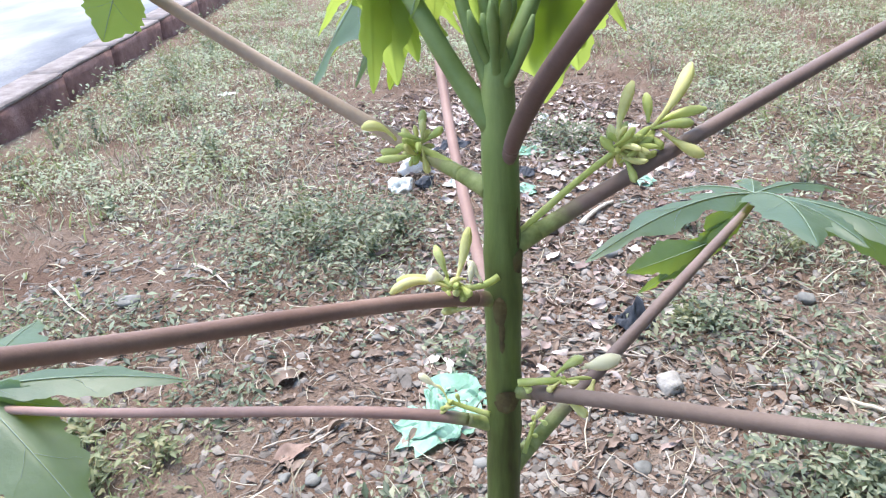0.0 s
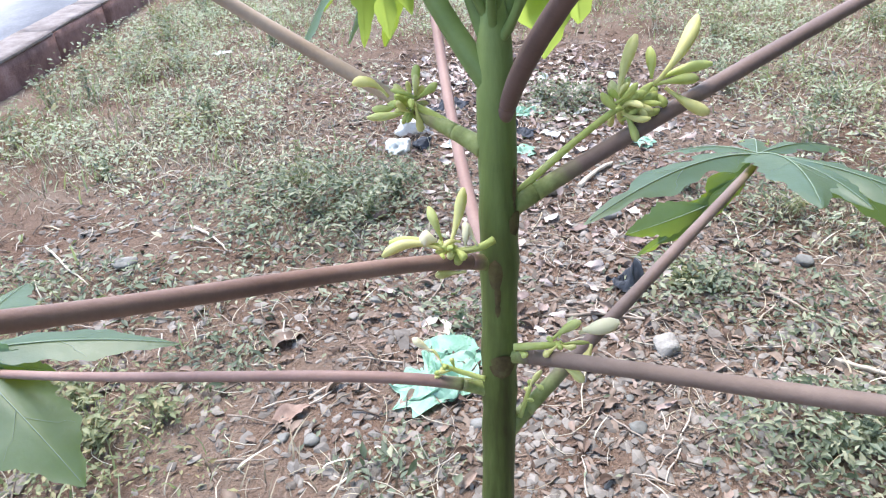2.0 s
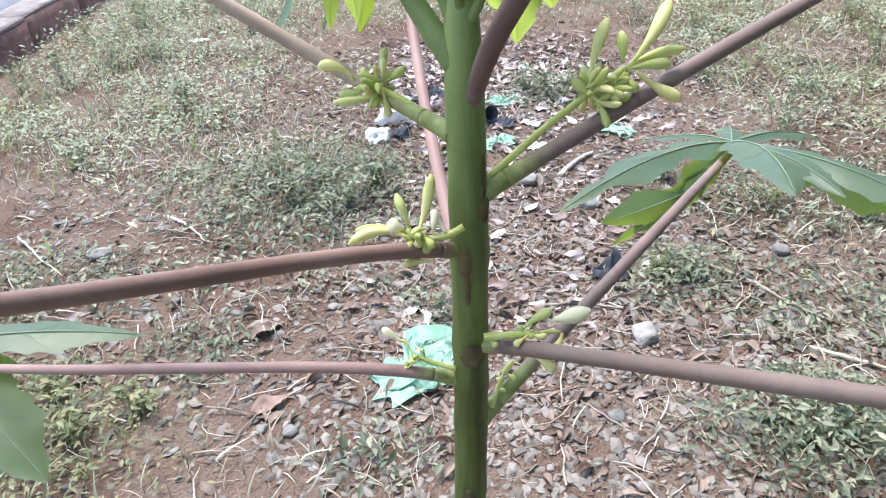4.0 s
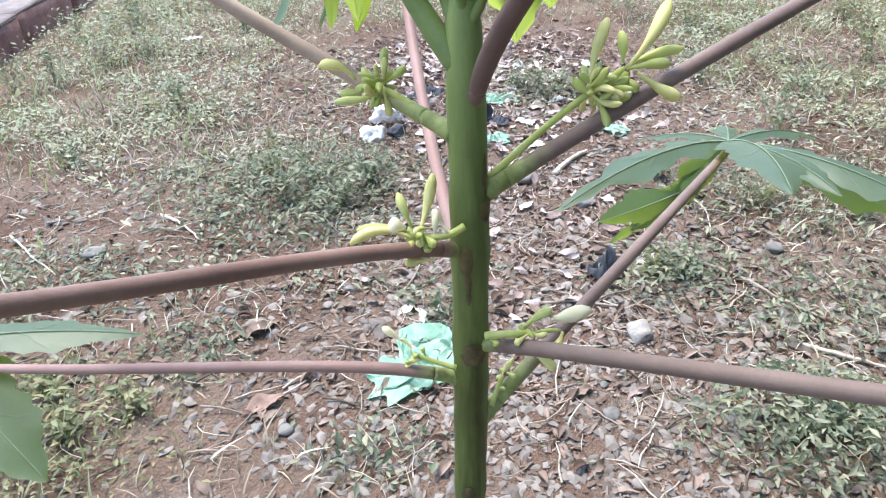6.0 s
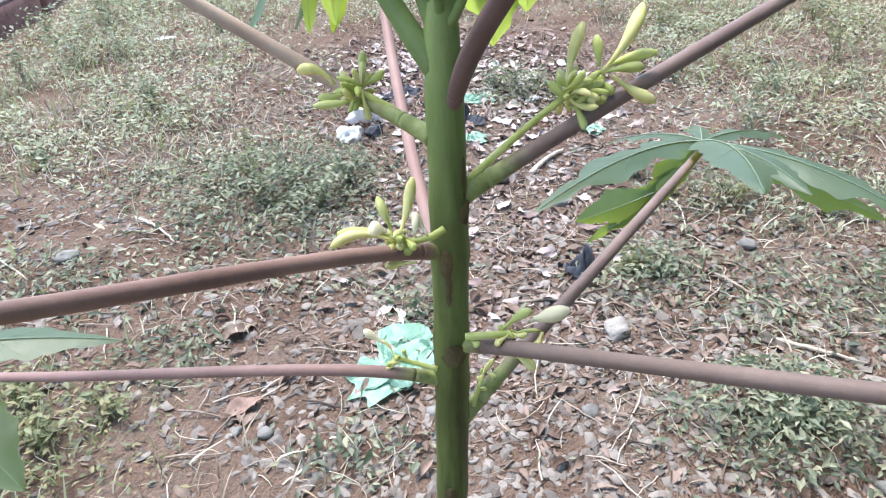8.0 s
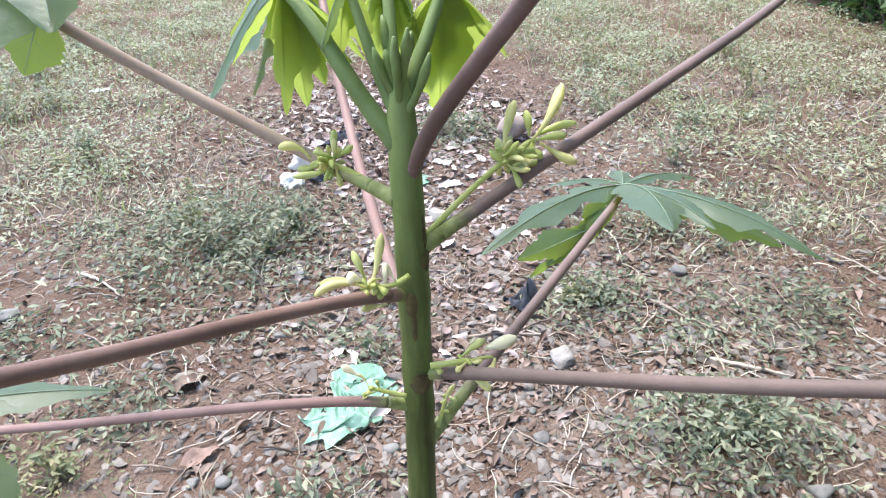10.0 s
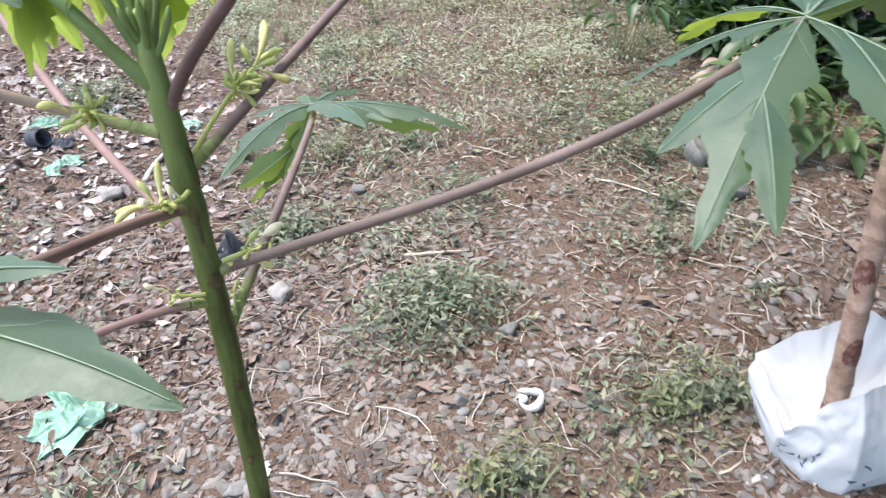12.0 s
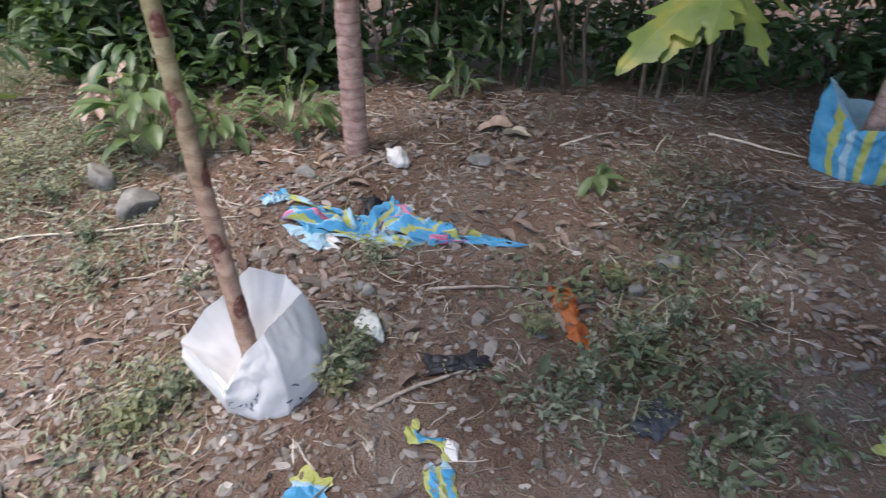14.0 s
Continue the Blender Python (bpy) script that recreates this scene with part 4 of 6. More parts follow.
flower_cluster([(0.0736, 0.388, 1.1462), (0.063, 0.384, 1.1435), (0.0525, 0.3828, 1.1442)], [
    ((0.0512, 0.3840, 1.1461), (0.0591, 0.3987, 1.1705), 1.1, PALE_BUD), ((0.0472, 0.387, 1.1479), (0.0414, 0.3947, 1.1627), 0.9, BUD), ((0.0444, 0.3863, 1.1479), (0.0362, 0.3864, 1.1492), 1.6, CREAM),
    ((0.0497, 0.3832, 1.1450), (0.0209, 0.3855, 1.1481), 1.1, BUD), ((0.0478, 0.3826, 1.1441), (0.0173, 0.3813, 1.1428), 1.05, PALE_BUD), ((0.0589, 0.3763, 1.1353), (0.0437, 0.3759, 1.1339), 0.85, PALE_BUD),
    ((0.0538, 0.3824, 1.1437), (0.0558, 0.3786, 1.1379), 0.9, BUD), ((0.0650, 0.3838, 1.1456), (0.0584, 0.3892, 1.1559), 0.8, CREAM), ((0.0590, 0.3838, 1.1456), (0.0600, 0.3892, 1.1559), 0.7, CREAM)], 25, 0.0025, 9, 0.014, (-0.5, -0.3, 0.2))
flower_cluster([(0.0833, 0.3790, 1.0824), (0.0920, 0.3785, 1.0832), (0.1080, 0.3788, 1.0835)], [
    ((0.1203, 0.3832, 1.0895), (0.1404, 0.3849, 1.0929), 1.6, CREAM), ((0.1190, 0.3832, 1.0875), (0.1384, 0.3840, 1.0899), 1.2, CREAM), ((0.1036, 0.3807, 1.0851), (0.1199, 0.3852, 1.0936), 1.0, BUD),
    ((0.1250, 0.3790, 1.0830), (0.1171, 0.3718, 1.0728), 1.15, PALE_BUD), ((0.1045, 0.3742, 1.0760), (0.1198, 0.3674, 1.0660), 1.0, PALE_BUD), ((0.0990, 0.3788, 1.0833), (0.1055, 0.3732, 1.0740), 0.35, PALE_BUD),
    ((0.1060, 0.3788, 1.0833), (0.1240, 0.3795, 1.0836), 0.45, BUD), ((0.0860, 0.3775, 1.0810), (0.0900, 0.3760, 1.0780), 0.8, BUD)], 35, 0.0025, 4, 0.010, (0.4, -0.3, 0.2), 0.0019)
flower_cluster([(0.0679, 0.3882, 1.0515), (0.0560, 0.3905, 1.0545), (0.0432, 0.3927, 1.0589)], [
    ((0.0377, 0.397, 1.0656), (0.0267, 0.401, 1.0729), 1.0, CREAM), ((0.0432, 0.3927, 1.0589), (0.0367, 0.398, 1.0666), 0.4, PALE_BUD), ((0.0511, 0.391, 1.0562), (0.0487, 0.3947, 1.0623), 0.6, BUD), ((0.0480, 0.391, 1.0562), (0.0410, 0.391, 1.0563), 0.6, PALE_BUD)], 45, 0.0022, 3, 0.008, (-0.4, -0.2, 0.2), 0.0013)
flower_cluster([(0.0887, 0.3921, 1.0150), (0.0920, 0.397, 1.022), (0.0960, 0.404, 1.029)], [((0.0960, 0.404, 1.029), (0.1035, 0.410, 1.0362), 0.9, PALE_BUD), ((0.0925, 0.3977, 1.0235), (0.0975, 0.396, 1.0245), 0.6, BUD)], 55, 0.002, 2, 0.008, (0.2, -0.2, 0.6), 0.0013)


# ---- the papaya tree in the white sack ----
def rings(line, r0, r1, step, depth, sides, seed):
    """Radii along a trunk that swells at each ring of old leaf scars."""
    n = len(line)
    ln = np.concatenate([[0], np.cumsum(np.linalg.norm(np.diff(line, axis=0), axis=1))])
    return np.linspace(r0, r1, n) * (1 + depth * np.maximum(0, np.sin(2 * np.pi * ln / step)) ** 6)


def papaya_tree(name_label, base, lean, height, r0, r1, materials, seed, crown_leaves=9, step=0.08, reach=(0.38, 0.6), rise=(0.0, 0.25), blade=0.38):
    tree = thing("papaya_tree", name_label, "papaya tree", base)
    rng = np.random.RandomState(seed)
    base, lean = np.array(base, float), np.array(lean, float)
    s = np.linspace(0, 1, 260)
    line = base + s[:, None] * height * np.array([lean[0], lean[1], 1.0]) + np.stack([0.012 * np.sin(5 * s + seed), 0.012 * np.cos(4 * s + seed), 0 * s], 1)
    r = rings(line, r0, r1, step, 0.06, 16, seed)
    trunk = part("trunk", tube("trunk", line, r, 20, 0.14, seed), materials, tree, "ringed papaya trunk")
    for k in range(13 if materials is BARK else 0):
        i = 8 + 18 * k
        a = math.atan2(-0.5 - base[1], -base[0]) + (-0.9, 0.5, -0.2, 0.9, -0.5, 0.2)[k % 6] + rng.uniform(-0.2, 0.2)
        vs = []
        for q in np.linspace(-1, 1, 7):
            j = i + int(round(q * 3))
            for e in np.linspace(-1, 1, 7):
                b = a + 0.85 * e * math.sqrt(max(0.12, 1 - q * q)) * (0.8 + 0.4 * rng.rand())
                vs.append(line[j] + np.array([math.cos(b), math.sin(b), 0.0]) * r[j] * (1.055 + 0.05 * (1 - abs(q)) * (1 - abs(e))) + (0, 0, q * height * 1.5 / 260))
        part("leaf_scar", fast_mesh("leaf_scar", vs, [(c * 7 + e, c * 7 + e + 1, c * 7 + e + 8, c * 7 + e + 7) for c in range(6) for e in range(6)]), TRUNK_SCAR, trunk, "dark red-brown leaf scar")
    for k in range(crown_leaves):
        a = radians(360 * k / crown_leaves + rng.uniform(-15, 15))
        d = np.array([math.cos(a), math.sin(a), 0.0])
        end = line[-1] + d * rng.uniform(*reach) + (0, 0, rng.uniform(*rise))
        pl = bend(line[-2], (line[-2] + end) / 2 + (0, 0, 0.08), end, 1.0, 12)
        pet = part("petiole", tube("petiole", pl, np.linspace(0.008, 0.005, 12), 8), PETIOLE_BASE, tree)
        papaya_leaf(tree, end, ring_tips(end, blade, 0.3, 9, math.degrees(a), seed + k), LEAF, seed + k, width=0.24, veins=False, n=18)
    return tree


papaya_tree("slender papaya tree with ringed brown bark, in a white sack", (1.33, 0.175, 0.09), (0.20, 0.20), 2.5, 0.026, 0.018, BARK, 11, crown_leaves=7, blade=0.34)
papaya_tree("papaya tree with pinkish ringed bark before the hedge", (3.04, 0.26, -0.03), (0.01, 0.03), 2.6, 0.060, 0.042, BARK_PINK, 12, step=0.045)
# The last crown is out of view; its reach and leaf count add shade.
papaya_tree("papaya tree with brown trunk, in a striped blue sack", (3.24, -2.22, 0.08), (0.03, -0.05), 1.75, 0.045, 0.034, BARK_PINK, 13, crown_leaves=22, reach=(0.5, 1.5), rise=(-0.2, 0.45), blade=0.5)

# ---- sacks ----
def sack_shape(marks, u, q, seed, wrinkle):
    """A place on a sack's wall: marks hold base, belly and rim round it; u goes round it, q up it."""
    n = len(marks)
    u = np.asarray(u, float) % n
    k = np.floor(u).astype(int)
    w = (u - k)[..., None]
    w = w + 0.16 * (w * w * (3 - 2 * w) - w)
    m = np.array(marks, float)
    a, b, c = (m[k, r] * (1 - w) + m[(k + 1) % n, r] * w for r in range(3))
    q = np.asarray(q, float)[..., None]
    p = (1 - q) ** 2 * a + 2 * q * (1 - q) * (2 * b - (a + c) / 2) + q * q * c
    mid = m[:, 0].mean(0)
    d = p - mid
    d[..., 2] = 0
    d /= np.linalg.norm(d, axis=-1)[..., None] + 1e-9
    uu, qq = u * 1.5, q[..., 0]
    ang = 2 * np.pi * u / n
    cx, cy = 1.6 * np.cos(ang), 1.6 * np.sin(ang)
    one = np.abs(vnoise(cx * 1.2 + 2.6 * qq, cy * 1.2 + 3.2 * qq + seed, seed) - 0.5)
    two = np.abs(vnoise(cx * 2.6 - 6 * qq, cy * 2.6 + 7 * qq + seed, seed + 1) - 0.5)
    three = np.abs(vnoise(cx * 7 + 16 * qq, cy * 7 - 15 * qq, seed + 2) - 0.5)
    out = wrinkle * (1.7 * one + 0.9 * two + 0.35 * three - 0.55) * np.clip(0.35 + 1.5 * qq, 0, 1.2)
    p = p + d * out[..., None]
    p[..., 2] += 0.3 * wrinkle * (vnoise(cx * 6 + 3, cy * 6, seed + 4) - 0.5) * qq
    return p


def sack_mesh(marks, seed, wrinkle, steps=18, rows=30):
    n = len(marks) * steps
    u, q = np.meshgrid(np.arange(n) / steps, np.linspace(0, 1, rows), indexing="xy")
    p = sack_shape(marks, u, q, seed, wrinkle)
    i, j = np.meshgrid(np.arange(rows - 1), np.arange(n), indexing="ij")
    i, j = i.ravel(), j.ravel()
    j2 = (j + 1) % n
    return p, np.stack([i * n + j, i * n + j2, (i + 1) * n + j2, (i + 1) * n + j], 1)


def lining(marks, seed, wrinkle, heart, steps=18, rows=12, thick=0.0025):
    """The sack's inner face: from the rim down to the soil round the trunk."""
    n = len(marks) * steps
    rim = sack_shape(marks, np.arange(n) / steps, np.ones(n), seed, wrinkle)
    q = np.linspace(0, 1, rows)[:, None, None]
    heart = np.array(heart, float)
    soft = np.mean([np.roll(rim, k, axis=0) for k in range(-14, 15)], axis=0)
    w = np.clip(q * 4, 0, 1)
    p = (rim[None] * (1 - w) + soft[None] * w) * (1 - q) + heart * q
    p[..., 2] = rim[None, :, 2] * (1 - q[..., 0] ** 0.6) + heart[2] * q[..., 0] ** 0.6
    d = heart - rim
    d[:, 2] = 0
    d /= np.linalg.norm(d, axis=1)[:, None] + 1e-9
    p += d[None] * thick * np.minimum(1, q * 20)
    p[..., 2] += 0.012 * (vnoise(p[..., 0] * 40, p[..., 1] * 40, 3) - 0.5) * np.minimum(1, 3 * q[..., 0]) - 0.001 * (q[..., 0] > 0)
    i, j = np.meshgrid(np.arange(rows - 1), np.arange(n), indexing="ij")
    i, j = i.ravel(), j.ravel()
    j2 = (j + 1) % n
    return fast_mesh("lining", p.reshape(-1, 3), np.stack([i * n + j, i * n + j2, (i + 1) * n + j2, (i + 1) * n + j], 1))


WHITE_SACK = [
    ((1.375, 0.345, -0.01), (1.345, 0.385, 0.10), (1.350, 0.410, 0.207)),
    ((1.290, 0.270, -0.01), (1.258, 0.262, 0.08), (1.262, 0.242, 0.140)),
    ((1.275, 0.175, -0.01), (1.278, 0.175, 0.11), (1.315, 0.205, 0.225)),
    ((1.300, 0.100, -0.01), (1.318, 0.108, 0.13), (1.350, 0.158, 0.268)),
    ((1.430, 0.055, -0.01), (1.442, 0.040, 0.085), (1.452, 0.138, 0.262)),
    ((1.550, 0.070, -0.01), (1.580, 0.050, 0.075), (1.552, 0.116, 0.258)),
    ((1.600, 0.180, -0.01), (1.612, 0.175, 0.13), (1.590, 0.165, 0.295)),
    ((1.540, 0.300, -0.01), (1.560, 0.285, 0.16), (1.540, 0.255, 0.352)),
    ((1.450, 0.370, -0.01), (1.455, 0.385, 0.12), (1.440, 0.340, 0.275)),
]
sack = thing("sack_planter", "white woven plastic sack of soil with crumpled open top", "sack", ground_at(1.43, 0.21))
sp, sf = sack_mesh(WHITE_SACK, 4, 0.011)
body = part("sack", fast_mesh("sack", sp.reshape(-1, 3), sf), SACK, sack)
part("inner_fold", lining(WHITE_SACK, 4, 0.011, (1.38, 0.215, 0.12)), SACK, sack, "sack top gathered round the trunk")


def print_mark(u, q, w, h, seed):
    """A broken printed sign on the sack's skin: a short bent stroke."""
    rng = np.random.RandomState(seed)
    turn, n = rng.uniform(0, 2 * math.pi), 7
    run = np.linspace(-1, 1, n)
    bow = rng.uniform(-0.7, 0.7) * (run ** 2 - 0.4)
    thick = 0.36 * (1 - 0.6 * run ** 2) * rng.uniform(0.6, 1.3, n)
    a, b = run[None], bow[None] + np.array([[-1], [1]]) * thick[None]
    us, qs = u + w * (a * math.cos(turn) - b * math.sin(turn)), np.clip(q + h * (a * math.sin(turn) + b * math.cos(turn)), 0, 1)
    vs = sack_shape(WHITE_SACK, us.ravel(), qs.ravel(), 4, 0.011)
    d = vs - np.array([1.43, 0.21, 0.0])
    d[:, 2] = 0.02
    vs = vs + 0.0018 * d / np.linalg.norm(d, axis=1)[:, None]
    part("print", fast_mesh("print", vs, [(i, i + 1, i + n + 1, i + n) for i in range(n - 1)]), SACK_INK, body, "faded blue-grey printed mark")


for k in range(60):
    u, q = RNG.uniform(1.1, 6.2), RNG.uniform(0.10, 0.80)
    if vnoise(u * 2.2, q * 5, 9) < 0.42 + 0.2 * (q > 0.5):
        continue
    print_mark(u, q, RNG.uniform(0.05, 0.12), RNG.uniform(0.025, 0.06), k)

STRIPED_SACK = [
    ((3.235, -2.000, -0.02), (3.262, -1.948, 0.16), (3.262, -1.942, 0.455)),
    ((3.150, -2.100, -0.02), (3.165, -2.070, 0.11), (3.185, -2.090, 0.232)),
    ((3.095, -2.200, -0.02), (3.085, -2.190, 0.12), (3.110, -2.205, 0.262)),
    ((3.100, -2.360, -0.02), (3.080, -2.370, 0.12), (3.120, -2.350, 0.250)),
    ((3.250, -2.460, -0.02), (3.250, -2.490, 0.12), (3.240, -2.440, 0.270)),
    ((3.400, -2.360, -0.02), (3.430, -2.370, 0.12), (3.400, -2.340, 0.300)),
    ((3.380, -2.130, -0.02), (3.420, -2.110, 0.12), (3.380, -2.120, 0.310)),
]
striped = thing("sack_planter", "blue and lime striped plastic sack round a papaya trunk", "sack", ground_at(3.24, -2.22))
sp, sf = sack_mesh(STRIPED_SACK, 9, 0.03, 20, 26)
sb = fast_mesh("sack", sp.reshape(-1, 3), sf)
cols = (np.arange(len(sf)) % 140) // 5
sb.polygons.foreach_set("material_index", np.array([(0, 0, 2, 0, 1, 0, 2)[c % 7] for c in cols], np.int32))
part("sack", sb, [BLUE, PALE_BLUE, LIME], striped)
part("lining", lining(STRIPED_SACK, 9, 0.03, (3.24, -2.22, 0.14), 20), PALE_BLUE, striped, "pale inner face of the sack")


# ---- the hedge ----
# The turn past y -3 is unseen, added to block sky on the right.
HEDGE_LINE = np.array([(4.6, 8.0), (4.4, 5.2), (4.35, 3.7), (4.2, 2.7), (3.65, 2.1), (3.6, 1.4), (3.65, 0.9), (3.95, 0.55), (4.05, -0.1), (4.2, -0.8), (4.3, -1.9), (4.25, -3.0), (3.7, -3.9), (2.6, -4.3), (1.2, -4.4)])
hlen = np.concatenate([[0], np.cumsum(np.linalg.norm(np.diff(HEDGE_LINE, axis=0), axis=1))])


def hedge_place(s):
    return np.stack([np.interp(s, hlen, HEDGE_LINE[:, 0]), np.interp(s, hlen, HEDGE_LINE[:, 1])], -1)


hedge = thing("hedge", "dense dark green leafy hedge with grey stems", "hedge", (4.2, 0.5, 0))
hr = np.random.RandomState(31)
n = 58000
s = hr.uniform(0, hlen[-1], n)
depth = np.abs(hr.normal(0, 0.32, n)) + 0.03
z = 0.04 + 3.0 * hr.rand(n) ** 1.35
p = hedge_place(s)
bulge = 0.22 * (vnoise(s * 1.7, z * 2.2, 5) - 0.4) + 0.10 * (vnoise(s * 5, z * 5, 6) - 0.5) - 0.06 * z
px = p[:, 0] + depth - bulge
keep = vnoise(s * 3.1, z * 3.5, 8) + 0.25 * (z > 0.9) > 0.3
keep &= ~((z < 1.0) & (vnoise(s * 0.9 + 3, z * 0.4, 12) > 0.62) & (hr.rand(n) < 0.75))
gap = (p[:, 1] < -0.45) & (p[:, 1] > -1.7) & (z < 1.2)
keep &= ~(gap & (hr.rand(n) < 0.6))
low = hr.rand(n) < 0.10
z = np.where(low, 0.03 + 0.35 * hr.rand(n), z)
px = np.where(low, p[:, 0] + hr.uniform(-0.12, 0.6, n), px)
places = np.stack([px, p[:, 1] + hr.normal(0, 0.05, n), z + gh(px, p[:, 1])], 1)[keep]
tv, tf = leaf_form(2, 2, 0.18, 0.3, 0.85)
back = 9000
bs, bz = hr.uniform(0, hlen[-1], back), 0.1 + 2.9 * hr.rand(back)
bp = hedge_place(bs)
bx = bp[:, 0] + hr.uniform(0.55, 0.95, back)
places = np.concatenate([places, np.stack([bx, bp[:, 1] + hr.normal(0, 0.05, back), bz], 1)])
part("foliage", strewn("foliage", tv, tf, places, rotations(len(places), hr, 1.25), hr.uniform(0.08, 0.16, len(places))), HEDGE_LEAF, hedge, "dark green hedge leaves", kind="stuff")

# ---- an unseen tree, added to shade the right of the yard ----
added_shade_tree = thing("added_shade_tree", "unseen leafy tree with spreading crown, added to shade the yard", "tree", ground_at(0.9, -3.3))
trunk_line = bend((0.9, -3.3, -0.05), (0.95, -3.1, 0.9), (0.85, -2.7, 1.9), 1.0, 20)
part("trunk", tube("trunk", trunk_line, np.linspace(0.11, 0.07, 20), 14, 0.15, 3), HEDGE_STEM, added_shade_tree)
# Clumps stand wherever the ground below has to come out darker.
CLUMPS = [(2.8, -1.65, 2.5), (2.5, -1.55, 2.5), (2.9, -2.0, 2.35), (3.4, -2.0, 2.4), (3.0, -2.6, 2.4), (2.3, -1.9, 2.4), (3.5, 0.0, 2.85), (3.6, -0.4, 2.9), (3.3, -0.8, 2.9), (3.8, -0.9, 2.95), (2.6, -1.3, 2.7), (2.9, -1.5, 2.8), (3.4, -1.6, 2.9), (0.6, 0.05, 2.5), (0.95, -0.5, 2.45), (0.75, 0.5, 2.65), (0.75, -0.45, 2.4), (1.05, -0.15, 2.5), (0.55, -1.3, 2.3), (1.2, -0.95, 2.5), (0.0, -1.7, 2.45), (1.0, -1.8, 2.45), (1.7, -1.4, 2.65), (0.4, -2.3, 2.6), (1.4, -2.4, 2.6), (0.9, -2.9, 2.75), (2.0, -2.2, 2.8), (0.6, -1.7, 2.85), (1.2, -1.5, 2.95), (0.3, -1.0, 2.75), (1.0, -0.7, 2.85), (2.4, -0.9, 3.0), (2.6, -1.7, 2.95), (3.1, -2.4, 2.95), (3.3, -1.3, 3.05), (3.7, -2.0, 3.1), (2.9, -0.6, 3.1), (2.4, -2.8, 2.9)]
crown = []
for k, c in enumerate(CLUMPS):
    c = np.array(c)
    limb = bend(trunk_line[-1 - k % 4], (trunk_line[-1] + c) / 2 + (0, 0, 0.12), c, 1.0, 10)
    part("limb", tube("limb", limb, np.linspace(0.035, 0.008, 10), 8, 0.1, k), HEDGE_STEM, added_shade_tree)
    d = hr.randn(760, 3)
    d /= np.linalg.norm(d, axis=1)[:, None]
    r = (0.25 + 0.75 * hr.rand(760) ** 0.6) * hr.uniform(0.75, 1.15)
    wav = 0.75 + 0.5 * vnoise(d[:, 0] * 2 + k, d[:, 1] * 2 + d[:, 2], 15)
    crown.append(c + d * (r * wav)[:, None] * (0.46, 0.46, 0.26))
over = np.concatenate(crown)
part("crown", strewn("crown", *leaf_form(2, 1), over, rotations(len(over), hr, 0.8), hr.uniform(0.10, 0.19, len(over))), HEDGE_LEAF, added_shade_tree, "dense unseen crown of dark green leaves, added for shade", kind="stuff")
sv, sf, base = [], [], 0
for k in range(300):
    s0 = hr.uniform(0, hlen[-1])
    q = hedge_place(s0)
    x0 = q[0] + hr.uniform(0.0, 0.75)
    y0 = q[1]
    if k < 14:
        x0, y0 = hr.uniform(4.0, 4.3), hr.uniform(-1.75, -0.4)
    h = hr.uniform(0.9, 2.8)
    t = np.linspace(0, 1, 6)[:, None]
    line = np.array([x0, y0, -0.03]) + t * np.array([hr.normal(0, 0.15), hr.normal(0, 0.22), h]) + hr.normal(0, 0.012, (6, 3)) * (t > 0)
    v, f, _ = tube_arrays(line, np.linspace(hr.uniform(0.006, 0.016), 0.003, 6), 6)
    sv.append(v), sf.append(f + base)
    base += len(v)
part("brushwood", fast_mesh("brushwood", np.concatenate(sv), np.concatenate(sf)), HEDGE_STEM, hedge, "thin grey-brown hedge stems", kind="stuff")


# ---- broad-leaved plants at the hedge's foot ----
def broad_plant(at, radius, height, count, size, seed, label, material=None):
    pl = thing("broadleaf_plant", label, "plant", ground_at(*at), group="plants at the hedge")
    rng = np.random.RandomState(seed)
    for k in range(count):
        a = rng.uniform(0, 6.28)
        r = radius * math.sqrt(rng.rand())
        root = np.array(ground_at(at[0] + 0.3 * r * math.cos(a), at[1] + 0.3 * r * math.sin(a), -0.01))
        tipz = height * rng.uniform(0.3, 1.0)
        slim = rng.uniform(0.15, 0.27)
        knee = np.array([at[0] + r * math.cos(a), at[1] + r * math.sin(a), tipz])
        ln = size * rng.uniform(0.7, 1.2)
        tip = knee + np.array([math.cos(a), math.sin(a), rng.uniform(-0.9, 0.35)]) * ln
        v, f, _ = tube_arrays(bend(root, (root + knee) / 2 + (0, 0, 0.02), knee, 1.0, 6), 0.0025, 6)
        n_s, m_s = 9, 5
        d = tip - knee
        side = np.cross(d, (0, 0, 1.0))
        side /= np.linalg.norm(side) + 1e-9
        up = np.cross(side, d / np.linalg.norm(d))
        lv = []
        for i in range(n_s):
            q = i / (n_s - 1)
            w = slim * ln * math.sin(math.pi * min(0.985, max(q, 0.03)) ** 0.8) ** 0.8
            for j in range(m_s):
                u = j / (m_s - 1) * 2 - 1
                lv.append(knee + q * d + up * (0.22 * ln * q * (1 - q) * 2 + 0.3 * w * abs(u)) + side * u * w)
        lf = [(i * m_s + j, i * m_s + j + 1, (i + 1) * m_s + j + 1, (i + 1) * m_s + j) for i in range(n_s - 1) for j in range(m_s - 1)]
        part("stalk", fast_mesh("stalk", v, f), GRASS, pl)
        part("leaf", fast_mesh("leaf", lv, lf), material or BROAD_LEAF, pl)
    return pl


